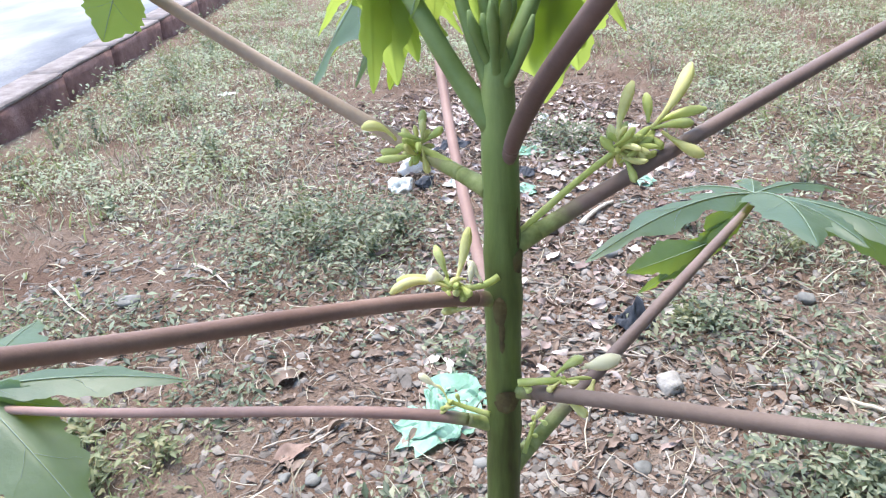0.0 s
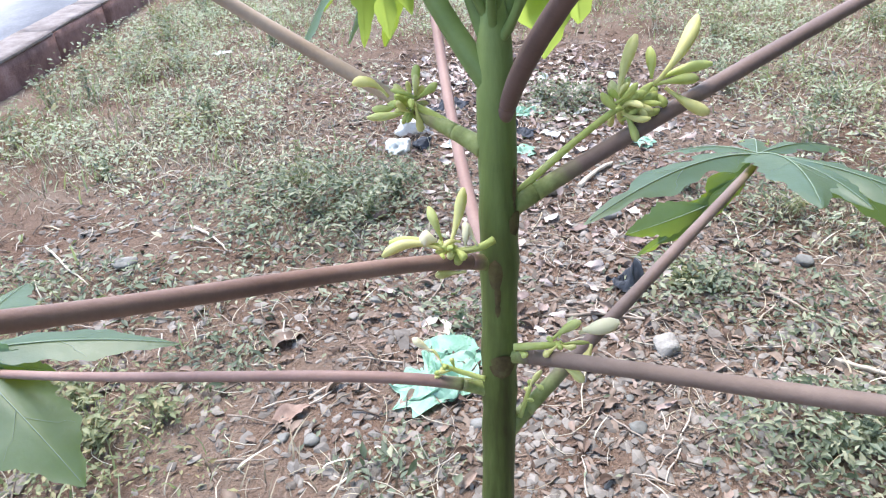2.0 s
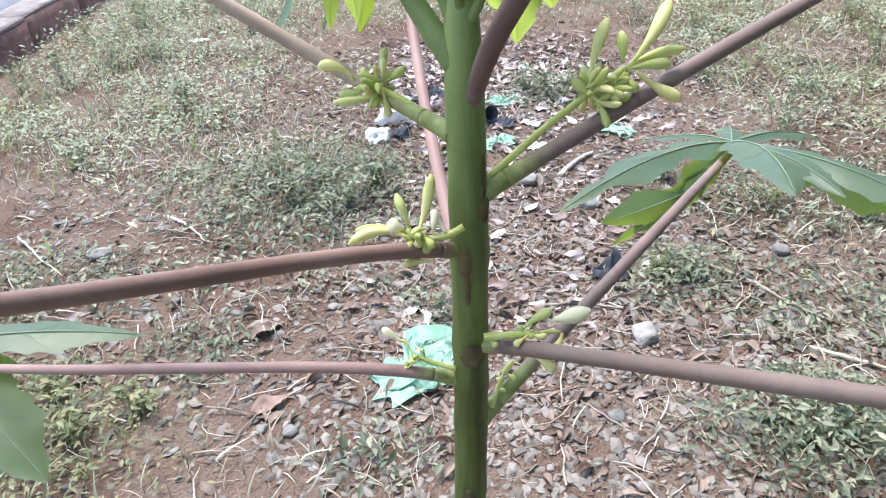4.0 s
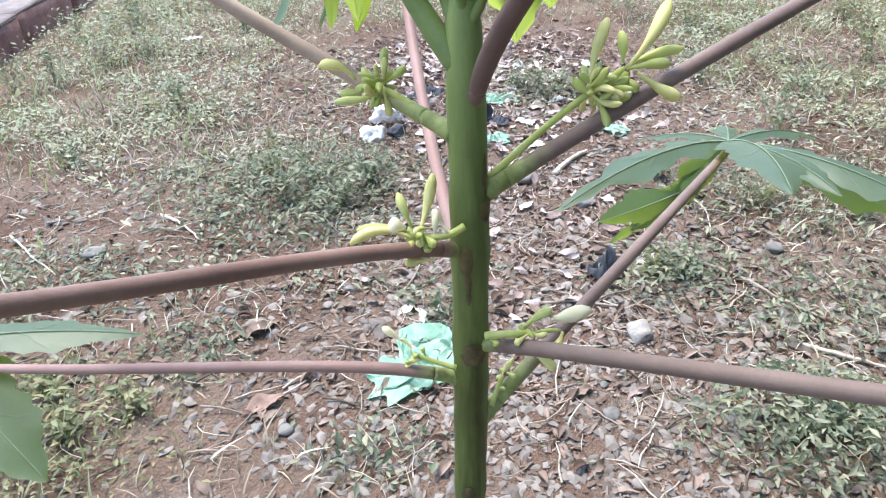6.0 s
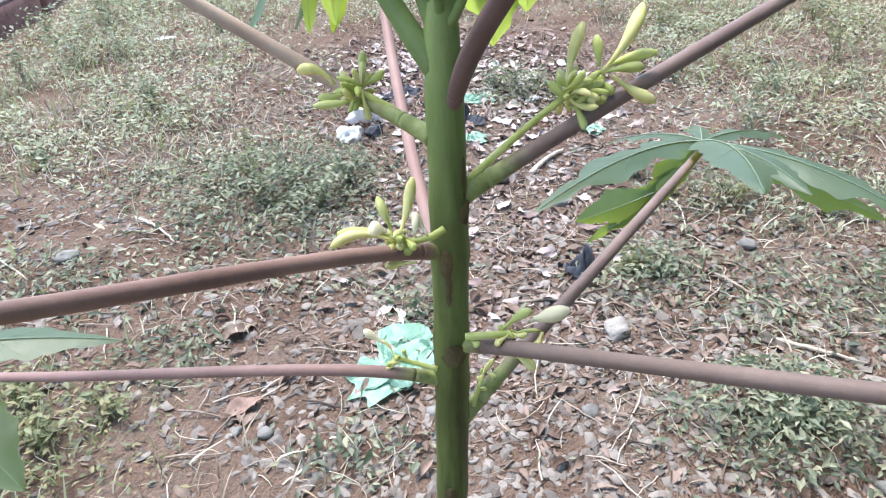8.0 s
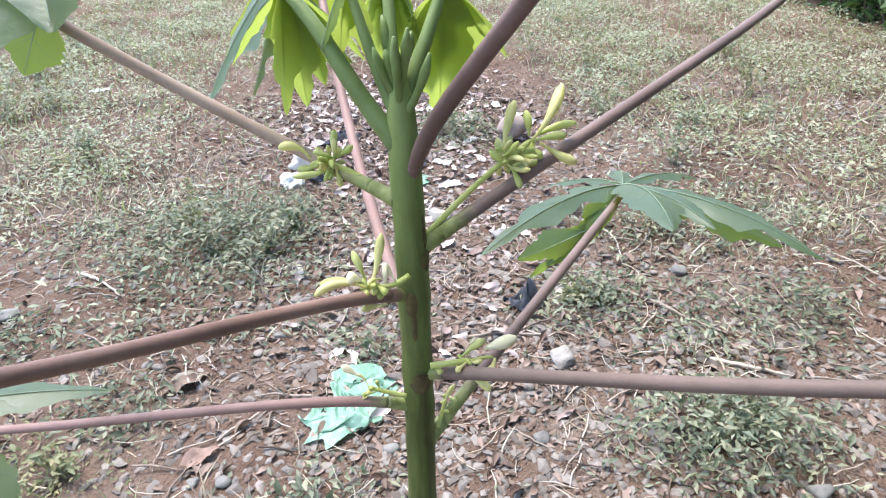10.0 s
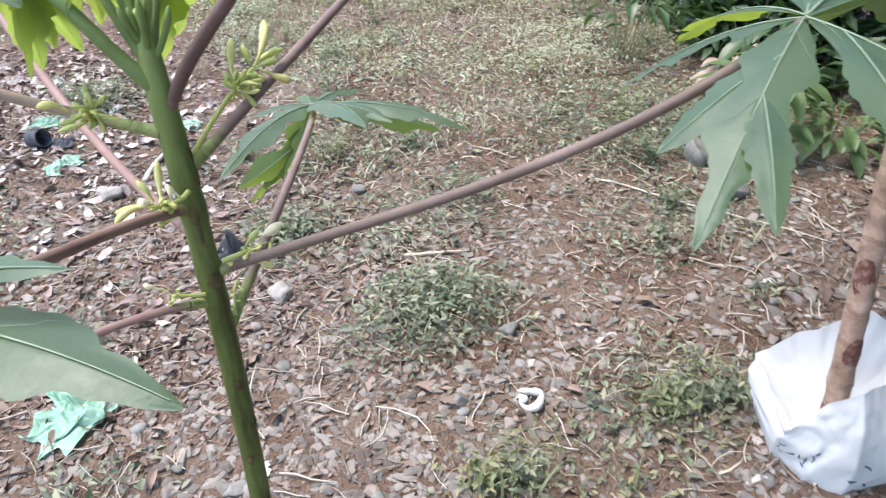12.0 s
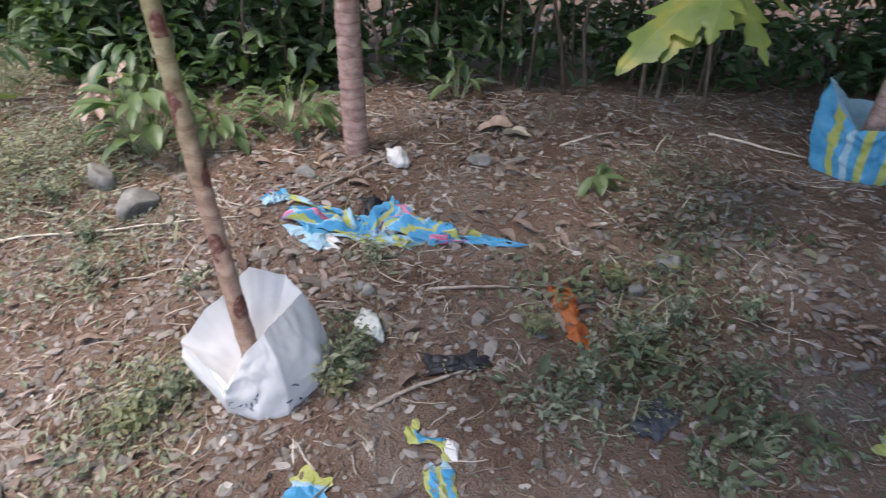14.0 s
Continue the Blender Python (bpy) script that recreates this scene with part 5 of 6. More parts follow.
broad_plant((2.88, 1.27), 0.16, 0.36, 46, 0.16, 1, "clump of broad light green leaves beside grey rocks")
broad_plant((3.08, 1.0), 0.18, 0.22, 40, 0.12, 2, "clump of broad light green leaves before the hedge")
broad_plant((3.25, 0.66), 0.22, 0.22, 46, 0.11, 3, "clump of drooping green leaves before the hedge")
broad_plant((3.38, 1.5), 0.28, 0.42, 26, 0.12, 4, "leafy green plant growing out of the hedge", HEDGE_LEAF)
broad_plant((3.85, -0.16), 0.12, 0.2, 10, 0.12, 5, "small leafy plant at the hedge's foot")
broad_plant((2.86, -0.89), 0.035, 0.10, 8, 0.11, 6, "small green seedling on bare soil")
broad_plant((3.3, 2.35), 0.3, 0.5, 40, 0.13, 7, "leafy green shrub at the hedge's foot", HEDGE_LEAF)
broad_plant((3.9, 3.2), 0.3, 0.45, 24, 0.12, 8, "leafy green shrub at the hedge's foot", HEDGE_LEAF)
broad_plant((3.30, 1.68), 0.10, 0.20, 12, 0.15, 9, "withered plant with pale pinkish drooping leaves", PINK_LEAF)
# a yellowing leaf that hangs
branch = thing("papaya_leaf", "yellowing lobed papaya leaf hanging before the dark hedge", "leaf", (3.0, -1.25, 0.75))
yc = (2.52, -1.17, 1.02)
papaya_leaf(branch, yc, [(2.215, -0.80, 0.755), (2.23, -0.94, 0.80), (2.22, -1.07, 0.87), (2.31, -1.30, 0.785), (2.45, -1.42, 0.90), (2.72, -1.48, 0.95), (2.85, -1.15, 0.98), (2.68, -0.88, 0.98)], YELLOW_LEAF, 61, width=0.25, cut=0.62, teeth=3, arch=0.12, fold=0.15, label="yellow-green blade with orange tip")
part("petiole", tube("petiole", bend(yc, (2.95, -1.6, 1.15), (3.28, -2.25, 1.5), 1.0, 14), np.linspace(0.005, 0.007, 14), 8), PETIOLE_BASE, branch)

# ---- upright weeds ----
def weed_plant(at, h, count, size, seed, material, label, straw=False):
    """A branching weed: thin stems that carry many small leaves."""
    w = thing("weed_plant", label, "weed", ground_at(*at), group="upright weeds")
    rng = np.random.RandomState(seed)
    sv, sf, base, spots = [], [], 0, []
    for k in range(count):
        a, out = rng.uniform(0, 6.28), h * rng.uniform(0.15, 0.75)
        root = np.array(ground_at(at[0] + rng.normal(0, 0.012), at[1] + rng.normal(0, 0.012), -0.008))
        end = root + np.array([out * math.cos(a), out * math.sin(a), h * rng.uniform(0.55, 1.0)])
        line = bend(root, (root + end) / 2 + (-0.1 * out * math.cos(a), -0.1 * out * math.sin(a), 0.05 * h), end, 1.0, 9)
        v, f, _ = tube_arrays(line, np.linspace(0.0018, 0.0007, 9), 5)
        sv.append(v), sf.append(f + base)
        base += len(v)
        for q in range(11):
            spots.append(line[rng.randint(2, 9)] + rng.normal(0, 0.012, 3))
    part("stem", fast_mesh("stem", np.concatenate(sv), np.concatenate(sf)), STRAW if straw else GRASS, w)
    spots = np.array(spots)
    tv_, tf_ = leaf_form(3, 2, 0.2, 0.25)
    part("foliage", strewn("foliage", tv_, tf_, spots, rotations(len(spots), rng, 0.9), rng.uniform(size * 0.6, size * 1.3, len(spots))), material, w, kind="stuff")


UPRIGHT = [(-0.42, 2.62, 0.26), (-0.55, 2.5, 0.2), (-0.3, 2.45, 0.18), (-0.62, 2.72, 0.2), (-0.2, 2.62, 0.16), (0.62, 3.45, 0.2), (0.52, 3.5, 0.16), (0.84, 1.86, 0.09), (0.76, 1.9, 0.08), (1.0, 1.22, 0.10), (0.9, 1.2, 0.09), (1.08, 1.26, 0.08), (1.47, -0.02, 0.13), (1.42, -0.0, 0.10), (1.56, -0.03, 0.11), (1.62, -0.02, 0.09), (1.36, 0.44, 0.12), (1.28, 0.5, 0.11), (1.2, 0.52, 0.1), (1.62, -0.78, 0.13), (1.45, -0.7, 0.1), (1.75, -0.95, 0.16), (1.9, -1.1, 0.15), (2.05, -0.9, 0.12), (1.6, -1.25, 0.13), (1.36, -1.2, 0.14), (1.25, -1.05, 0.1), (2.0, -1.35, 0.15), (1.78, -0.6, 0.1), (2.12, 0.0, 0.08), (1.9, 1.05, 0.12), (2.1, 1.15, 0.12), (2.35, 1.45, 0.16), (2.55, 1.75, 0.2), (-0.9, 1.3, 0.12), (-0.75, 1.4, 0.1), (-1.0, 1.45, 0.12), (0.74, 0.6, 0.1), (0.66, 0.63, 0.08), (1.6, 2.9, 0.3), (1.9, 3.3, 0.28), (2.2, 3.05, 0.3), (1.5, 3.6, 0.25), (2.5, 3.8, 0.3), (-1.3, 3.6, 0.2), (-1.7, 4.4, 0.25), (-2.0, 5.0, 0.3), (-1.2, 4.9, 0.22), (1.75, 4.6, 0.3), (1.45, 4.9, 0.4), (2.8, 4.6, 0.3), (-1.55, 2.9, 0.15), (0.95, 2.55, 0.12), (1.25, 2.3, 0.14), (1.55, 2.15, 0.12), (-2.2, 3.3, 0.25), (-2.05, 3.9, 0.3), (-1.95, 4.3, 0.3), (-2.1, 5.3, 0.35), (-2.0, 6.0, 0.35), (-2.35, 4.9, 0.2), (-1.6, 5.6, 0.3), (-2.3, 3.9, 0.2)]
for k, (x, y, h) in enumerate(UPRIGHT):
    yellow = (k % 5 == 3) or (-1.1 < x < -0.6 and y < 1.6)
    weed_plant((x, y), h, 7 + k % 5, 0.022 + 0.03 * h, 300 + k, YELLOW_WEED if yellow else WEED, "small upright weed with yellow-green leaves" if yellow else "small upright weed with grey-green leaves", k % 4 == 1)

# ---- rocks ----
ROCKS = [(2.53, 1.34, 0.085, 0.9), (2.34, 1.09, 0.11, 0.62), (0.63, 1.585, 0.055, 0.55), (2.05, -0.98, 0.04, 0.7), (2.25, -1.13, 0.06, 0.7), (2.30, -0.02, 0.05, 0.5), (1.90, -0.02, 0.035, 0.7), (1.93, 0.02, 0.03, 0.7), (2.75, 0.45, 0.06, 0.5), (3.0, -0.35, 0.07, 0.5), (1.47, -0.78, 0.03, 0.5), (1.15, -0.9, 0.035, 0.4), (0.78, 0.88, 0.03, 0.7), (1.10, 1.02, 0.035, 0.6), (0.40, 2.55, 0.06, 0.6), (0.62, 2.35, 0.05, 0.6), (-1.15, 2.12, 0.05, 0.5), (1.2, 2.0, 0.04, 0.5), (0.2, 1.0, 0.03, 0.6)]
for k, (x, y, r, flat) in enumerate(ROCKS):
    v, f = pebble_form(k + 3, 3)
    for q in range(7):
        d = RNG.randn(3)
        d /= np.linalg.norm(d)
        v = v - np.maximum(v @ d - RNG.uniform(0.45, 0.8), 0)[:, None] * d
    v = v * (1 + 0.12 * (vnoise(v[:, 0] * 4 + k, v[:, 1] * 4 + 3 * v[:, 2], 7) - 0.5))[:, None] * (r, r * 0.8, r * flat)
    a = RNG.uniform(0, 6.28)
    v = np.stack([v[:, 0] * math.cos(a) - v[:, 1] * math.sin(a), v[:, 0] * math.sin(a) + v[:, 1] * math.cos(a), v[:, 2]], 1)
    rock = part("stone", fast_mesh("stone", v, f), WHITE_STONE if k in (2, 14) else ROCK)
    rock.location = ground_at(x, y, r * flat * 0.45)
    tagged(rock, "pale whitish stone on the gravel" if k in (2, 14) else "grey weathered stone half sunk in soil", "stone", group="stones")


forms = []
for k in range(6):
    v, f = pebble_form(k + 40, 2)
    for q in range(6):
        d = RNG.randn(3)
        d /= np.linalg.norm(d)
        v = v - np.maximum(v @ d - RNG.uniform(0.5, 0.85), 0)[:, None] * d
    forms.append(fast_mesh("stone", v * (0.026, 0.02, 0.012), f))
for k in range(110):
    x, y = (RNG.uniform(-0.5, 1.3), RNG.uniform(0.7, 2.4)) if k < 75 else (RNG.uniform(1.2, 3.2), RNG.uniform(-1.4, 1.0))
    me = forms[k % 6] if k >= 6 else forms[k]
    stone = new("stone", me)
    if k < 6:
        me.materials.append(ROCK if k % 2 else PEBBLE)
    size = RNG.uniform(0.45, 1.05)
    stone.matrix_basis = pose(*ground_at(x, y, 0.006 * size), RNG.uniform(-12, 12), RNG.uniform(-12, 12), RNG.uniform(0, 360)) @ Matrix.Scale(size, 4)
    tagged(stone, "small grey stone lying loose on the gravel", "stone", group="stones")


# ---- litter that people left ----
def scrap(name, label, category, w, h, at, turn, bumps, seed, materials, columns=None, **kw):
    me = crumpled(name, w, h, at, turn, bumps, seed, columns=columns, **kw)
    return tagged(part(name, me, materials), label, category)


scrap("plastic_bag", "crumpled turquoise green plastic bag on dry leaves", "plastic bag", 0.29, 0.17, (-0.01, 1.52), 50, 0.06, 3, TURQUOISE, nx=46, ny=28, ragged=0.4, along=lambda u: 0.02 * np.sin(u * 8))
scrap("plastic_bag", "crumpled turquoise plastic bag on the litter heap", "plastic bag", 0.20, 0.13, (0.39, 3.38), -20, 0.05, 5, TURQUOISE)
scrap("plastic_bag", "torn turquoise plastic bag among dry leaves", "plastic bag", 0.15, 0.10, (0.33, 2.92), 30, 0.04, 6, TURQUOISE)
scrap("plastic_bag", "torn turquoise plastic bag among dry leaves", "plastic bag", 0.16, 0.09, (0.87, 3.0), -35, 0.04, 7, TURQUOISE)


def lump(name, label, category, size, at, material, seed, turn=0.0):
    """A crushed hollow of thin plastic: a rounded body with creases and dents."""
    v, f = pebble_form(seed, 4)
    crease = np.abs(vnoise(v[:, 0] * 3 + seed, v[:, 1] * 3 + 2 * v[:, 2], seed) - 0.5) + 0.5 * np.abs(vnoise(v[:, 0] * 7, v[:, 1] * 7 + 5 * v[:, 2], seed + 1) - 0.5)
    rng = np.random.RandomState(seed)
    for k in range(4):
        d = rng.randn(3)
        d /= np.linalg.norm(d)
        v = v - 1.25 * np.maximum(v @ d - rng.uniform(0.6, 0.85), 0)[:, None] * d
    v = v * (0.82 + 0.5 * crease)[:, None] * np.array(size)
    ob = part(name, fast_mesh(name, v, f), material)
    ob.matrix_basis = pose(*ground_at(at[0], at[1], size[2] * 0.62), 0, 0, turn)
    return tagged(ob, label, category)


lump("plastic_bottle", "crushed white plastic bottle on the litter heap", "bottle", (0.085, 0.06, 0.055), (-0.155, 3.24), PAPER, 5, 20)
lump("plastic_bag", "crumpled grey-white plastic bag among weeds", "plastic bag", (0.075, 0.06, 0.04), (-0.22, 3.05), WRAP, 9, 70)
lump("dark_rag", "crumpled dark plastic scrap below the white bottle", "rag", (0.06, 0.04, 0.03), (-0.10, 3.06), DARK_CLOTH, 12, 30)
scrap("paper_scrap", "white paper scrap lying in the grass", "scrap", 0.15, 0.07, (-1.52, 4.75), 10, 0.03, 10, PAPER)
lump("foil_wrapper", "crumpled silvery white snack wrapper beside the sack", "wrapper", (0.085, 0.05, 0.035), (1.70, -0.06), WRAP, 15, 35)
lump("paper_scrap", "crumpled white plastic scrap near the trunk", "scrap", (0.07, 0.05, 0.05), (2.93, 0.05), PAPER, 18, 50)
t8 = np.linspace(0, 2 * np.pi, 40)
ribbon = np.stack([0.93 + 0.034 * np.cos(t8) + 0.012 * np.cos(2 * t8 + 1), 0.765 + 0.026 * np.sin(t8) - 0.010 * np.sin(3 * t8), 0 * t8], 1)
ribbon[:, 2] = gh(ribbon[:, 0], ribbon[:, 1]) + 0.012 + 0.012 * np.abs(np.sin(t8 * 1.5))
tagged(part("paper_scrap", tube("paper_scrap", ribbon, 0.0075 + 0.0035 * np.sin(t8 * 3), 10, 0.5, 13), PAPER), "small twisted white plastic loop on the gravel", "scrap")
scrap("paper_scrap", "small flat white scrap on the gravel", "scrap", 0.045, 0.035, (0.27, 1.01), 70, 0.012, 14, PAPER)
scrap("orange_net", "torn orange plastic peel lying on the weeds", "plastic scrap", 0.30, 0.07, (1.85, -0.74), 15, 0.05, 15, ORANGE, ragged=0.6)
scrap("dark_rag", "dark blue-black rag lying on the soil", "rag", 0.16, 0.10, (1.43, -0.96), -35, 0.05, 16, DARK_CLOTH)
scrap("dark_rag", "dark purplish plastic scrap beside the striped film", "rag", 0.15, 0.13, (2.47, 0.055), 20, 0.15, 17, BLACK)
scrap("plastic_scrap", "small torn blue and white scrap beside the striped film", "plastic scrap", 0.09, 0.06, (2.49, -0.045), 70, 0.10, 43, [BLUE, PAPER], lambda u, v: np.where(u < 0.35, 1, 0))
scrap("dark_rag", "flattened dark brown husk on the soil", "husk", 0.20, 0.09, (1.59, -0.35), -75, 0.04, 18, BLACK)
tri = lambda u, v: np.where(u < 0.55, 0, 2)
scrap("plastic_scrap", "torn blue plastic scrap with a lime and white edge on soil", "plastic scrap", 0.12, 0.10, (1.055, -0.024), -15, 0.02, 19, [BLUE, PALE_BLUE, LIME], lambda u, v: np.where(u + 0.35 * v > 0.85, 2, np.where(u + 0.35 * v > 0.72, 1, 0)), nx=36, ny=26)
scrap("plastic_scrap", "twisted blue and lime plastic scrap with a white tip", "plastic scrap", 0.17, 0.06, (1.262, -0.318), 55, 0.04, 20, [BLUE, PAPER, LIME], lambda u, v: np.where((u < 0.3) & (v < 0.6), 1, np.where(np.abs(u - 0.55) + 0.3 * v < 0.28, 0, 2)), nx=44, ny=20, taper=lambda u: 0.55 + 0.9 * np.abs(u), along=lambda u: 0.02 * np.sin(u * 7))
scrap("plastic_scrap", "twisted blue and lime plastic scrap on the soil", "plastic scrap", 0.14, 0.075, (1.125, -0.365), 25, 0.035, 41, [BLUE, PALE_BLUE, LIME], lambda u, v: np.where((v + 0.3 * u) % 0.5 < 0.2, 2, np.where(u > 0.75, 1, 0)), nx=36, ny=22)
scrap("plastic_scrap", "torn blue plastic scrap on the weeds", "plastic scrap", 0.16, 0.10, (1.40, -1.66), 60, 0.03, 21, [BLUE, PALE_BLUE, LIME], tri)
STRIPES = np.array([0, 0, 0, 1, 0, 3, 2, 2, 0, 1, 3, 0, 0, 1])
film = thing("striped_film", "torn blue, lime and pink striped plastic sheet, crumpled along the ground", "plastic sheet", ground_at(2.3, 0.02))
stripe = lambda u, v: STRIPES[((u * 38 - v * 7 + 3.0 * vnoise(u * 6, v * 3, 3)) % 14).astype(int)]
part("film_strip", crumpled("film_strip", 0.72, 0.13, (2.335, 0.03), -99, 0.15, 22, 130, 34, 0.55, stripe, along=lambda u: 0.03 * np.sin(u * 9 + 0.6), taper=lambda u: 1.05 - 0.5 * np.clip(u, 0, 1), crease=0.75), [BLUE, LIME, PINK, PALE_BLUE], film)
part("film_flap", crumpled("film_flap", 0.24, 0.10, (2.215, 0.27), -118, 0.06, 23, 40, 26, 0.35, lambda u, v: np.where(u + 0.5 * v > 1.0, 2, np.where(v < 0.35 + 0.3 * vnoise(u * 6, v * 3, 2), 1, 0)), crease=0.6), [BLUE, PALE_BLUE, PAPER], film, "flat flap that fades from blue to white")
part("film_corner", crumpled("film_corner", 0.10, 0.10, (2.49, 0.515), -60, 0.06, 24, 22, 18, 0.35, lambda u, v: np.where(v > 0.7, 1, 0)), [PALE_BLUE, BLUE], film, "torn pale blue corner")
part("film_tail", crumpled("film_tail", 0.24, 0.065, (2.30, -0.44), -97, 0.04, 25, 36, 14, 0.4, lambda u, v: np.where((u < 0.25) & (v > 0.5), 1, 0), taper=lambda u: 0.9 - 0.9 * u), [BLUE, LIME], film, "thin twisted blue tail")
part("film_scrap", crumpled("film_scrap", 0.30, 0.075, (2.245, -0.02), -92, 0.08, 26, 44, 18, 0.7, lambda u, v: np.where((u * 11 + 3 * v).astype(int) % 2 == 0, 0, np.where(v > 0.55, 2, 1))), [PALE_BLUE, LIME, BLUE], film, "curled lime edge")


for k in range(16):
    x, y = RNG.uniform(-0.25, 1.15), RNG.uniform(2.85, 4.3)
    scrap("paper_scrap", "small pale scrap on the litter heap", "scrap", RNG.uniform(0.05, 0.11), RNG.uniform(0.04, 0.07), (x, y), RNG.uniform(0, 180), 0.04, 60 + k, (PAPER, WRAP, WHITE_STONE)[k % 3], nx=12, ny=9)
# A dark crumpled sheet stands in for black ash on the heap.
scrap("dark_sheet", "crumpled dark sheet on the litter heap", "plastic sheet", 0.2, 0.12, (0.02, 3.52), 15, 0.07, 81, DARK_CLOTH)
scrap("dark_sheet", "crumpled dark sheet on the litter heap", "plastic sheet", 0.13, 0.09, (0.36, 3.12), -25, 0.05, 82, DARK_CLOTH)


def lathe(name, profile, at, n=28, tilt=(0, 0)):
    th = np.linspace(0, 2 * np.pi, n, endpoint=False)
    vs = np.array([(r * math.cos(a), r * math.sin(a), z) for r, z in profile for a in th])
    m = Euler((radians(tilt[0]), 0, radians(tilt[1]))).to_matrix()
    vs = vs @ np.array(m).T + np.array(at)
    fs = [(i * n + j, i * n + (j + 1) % n, (i + 1) * n + (j + 1) % n, (i + 1) * n + j) for i in range(len(profile) - 1) for j in range(n)]
    return fast_mesh(name, vs, fs)


can = [(0.001, 0.004), (0.034, 0.0), (0.038, 0.006), (0.036, 0.04), (0.038, 0.075), (0.041, 0.08), (0.038, 0.085), (0.035, 0.083), (0.034, 0.01), (0.001, 0.012)]
CAN_AT = (0.27, 3.17)
tagged(part("can", lathe("can", can, ground_at(*CAN_AT, 0.035), tilt=(75, 30)), DARK_CLOTH), "small dented black can tipped over among weeds", "can")
scrap("dark_rag", "crumpled dark grey plastic pot among dry leaves", "plastic pot", 0.11, 0.09, (0.60, 1.90), 30, 0.16, 33, DARK_CLOTH)
v, f = pebble_form(77, 3)
coco = part("coconut", fast_mesh("coconut", v * (0.075, 0.065, 0.065), f), COCONUT)
coco.location = ground_at(0.91, 3.37, 0.07)
tagged(coco, "old greyish coconut husk on the litter heap", "coconut")


# ---- sticks and single leaves ----
def stick(a, b, r, material, label, seed, lift=0.01, bow=0.02):
    rng = np.random.RandomState(seed)
    t = np.linspace(0, 1, 14)
    pts = np.stack([a[0] + t * (b[0] - a[0]), a[1] + t * (b[1] - a[1]), 0 * t], 1)
    nrm = np.array([-(b[1] - a[1]), b[0] - a[0]])
    pts[:, :2] += (np.sin(np.pi * t) * bow * rng.choice([-1, 1]))[:, None] * nrm + rng.normal(0, 0.0018, (14, 2))
    pts[:, 2] = gh(pts[:, 0], pts[:, 1]) + r * 0.7 + lift * np.sin(np.pi * t)
    return tagged(part("stick", tube("stick", pts, np.linspace(r, r * 0.55, 14), 8, 0.3, seed), material), label, "stick", group="sticks")


stick((-1.01, 2.41), (-0.80, 2.21), 0.006, PALE_TWIG, "pale bleached stick on bare soil", 1)
stick((-1.53, 2.30), (-1.22, 2.00), 0.005, PALE_TWIG, "pale thin stick on bare soil", 2)
stick((1.06, 1.52), (1.26, 1.42), 0.007, PALE_TWIG, "short pale stick on the soil", 3)
stick((2.02, 1.55), (2.36, 0.62), 0.005, PALE_TWIG, "long thin pale stick across the soil", 4, bow=0.01)
stick((1.35, -0.12), (1.60, -0.45), 0.007, TWIG, "thin dark stick on the soil", 5)
stick((1.95, -0.22), (2.02, -0.55), 0.007, TWIG, "brown twig on the soil", 6)
stick((2.45, 0.45), (3.15, -0.05), 0.009, TWIG, "dark crooked stick before the trunk", 7)
stick((3.3, -0.75), (3.5, -1.05), 0.008, PALE_TWIG, "pale stick near the hedge", 8)
stick((3.55, -1.55), (3.35, -2.0), 0.008, PALE_TWIG, "pale stick near the hedge", 9)
stick((0.55, 2.60), (0.72, 2.78), 0.012, PALE_TWIG, "short pale piece of wood", 10)
stick((0.85, 1.98), (1.18, 1.62), 0.007, TWIG, "grey-brown twig among weeds", 11)
stick((0.35, 1.75), (0.62, 1.72), 0.006, TWIG, "grey-brown twig on the gravel", 12)
for k in range(46):
    x, y = RNG.uniform(-1.3, 2.6), RNG.uniform(0.0, 3.2)
    a, ln = RNG.uniform(0, 6.28), RNG.uniform(0.08, 0.28)
    stick((x, y), (x + ln * math.cos(a), y + ln * math.sin(a)), RNG.uniform(0.002, 0.0045), TWIG if k % 6 else PALE_TWIG, "thin dry twig on the ground", 20 + k, bow=0.08)


def single_leaf(at, ln, turn, curl, material, label, seed):
    v, f = leaf_form(12, 6, curl, 0.35)
    noise.seed_set(seed)
    v = v + np.stack([0 * v[:, 0], 0 * v[:, 0], 0.16 * (vnoise(v[:, 0] * 5 + seed, v[:, 1] * 8, seed) - 0.5)], 1)
    v[:, 1] *= 0.75 + 0.6 * vnoise(v[:, 0] * 9 + seed, np.sign(v[:, 1]) + 3, seed + 1)
    ob = part("dry_leaf", fast_mesh("dry_leaf", v * ln, f), material)
    ob.matrix_basis = pose(*ground_at(at[0], at[1], 0.006), RNG.uniform(-8, 8), RNG.uniform(-8, 8), turn)
    return tagged(ob, label, "leaf", group="fallen leaves")


single_leaf((-0.41, 1.385), 0.105, 28, 0.12, DEAD_LEAF, "curled pinkish-brown dry leaf on soil", 1)
single_leaf((-0.48, 1.70), 0.12, 40, 0.15, DRY_LEAF, "grey-brown dry leaf on soil", 2)
for k in range(60):
    x, y = RNG.uniform(-0.6, 1.3), RNG.uniform(0.75, 2.6)
    single_leaf((x, y), RNG.uniform(0.035, 0.07), RNG.uniform(0, 360), RNG.uniform(0.1, 0.5), DRY_LEAF, "curled grey-brown dry leaf on the gravel", 3 + k)
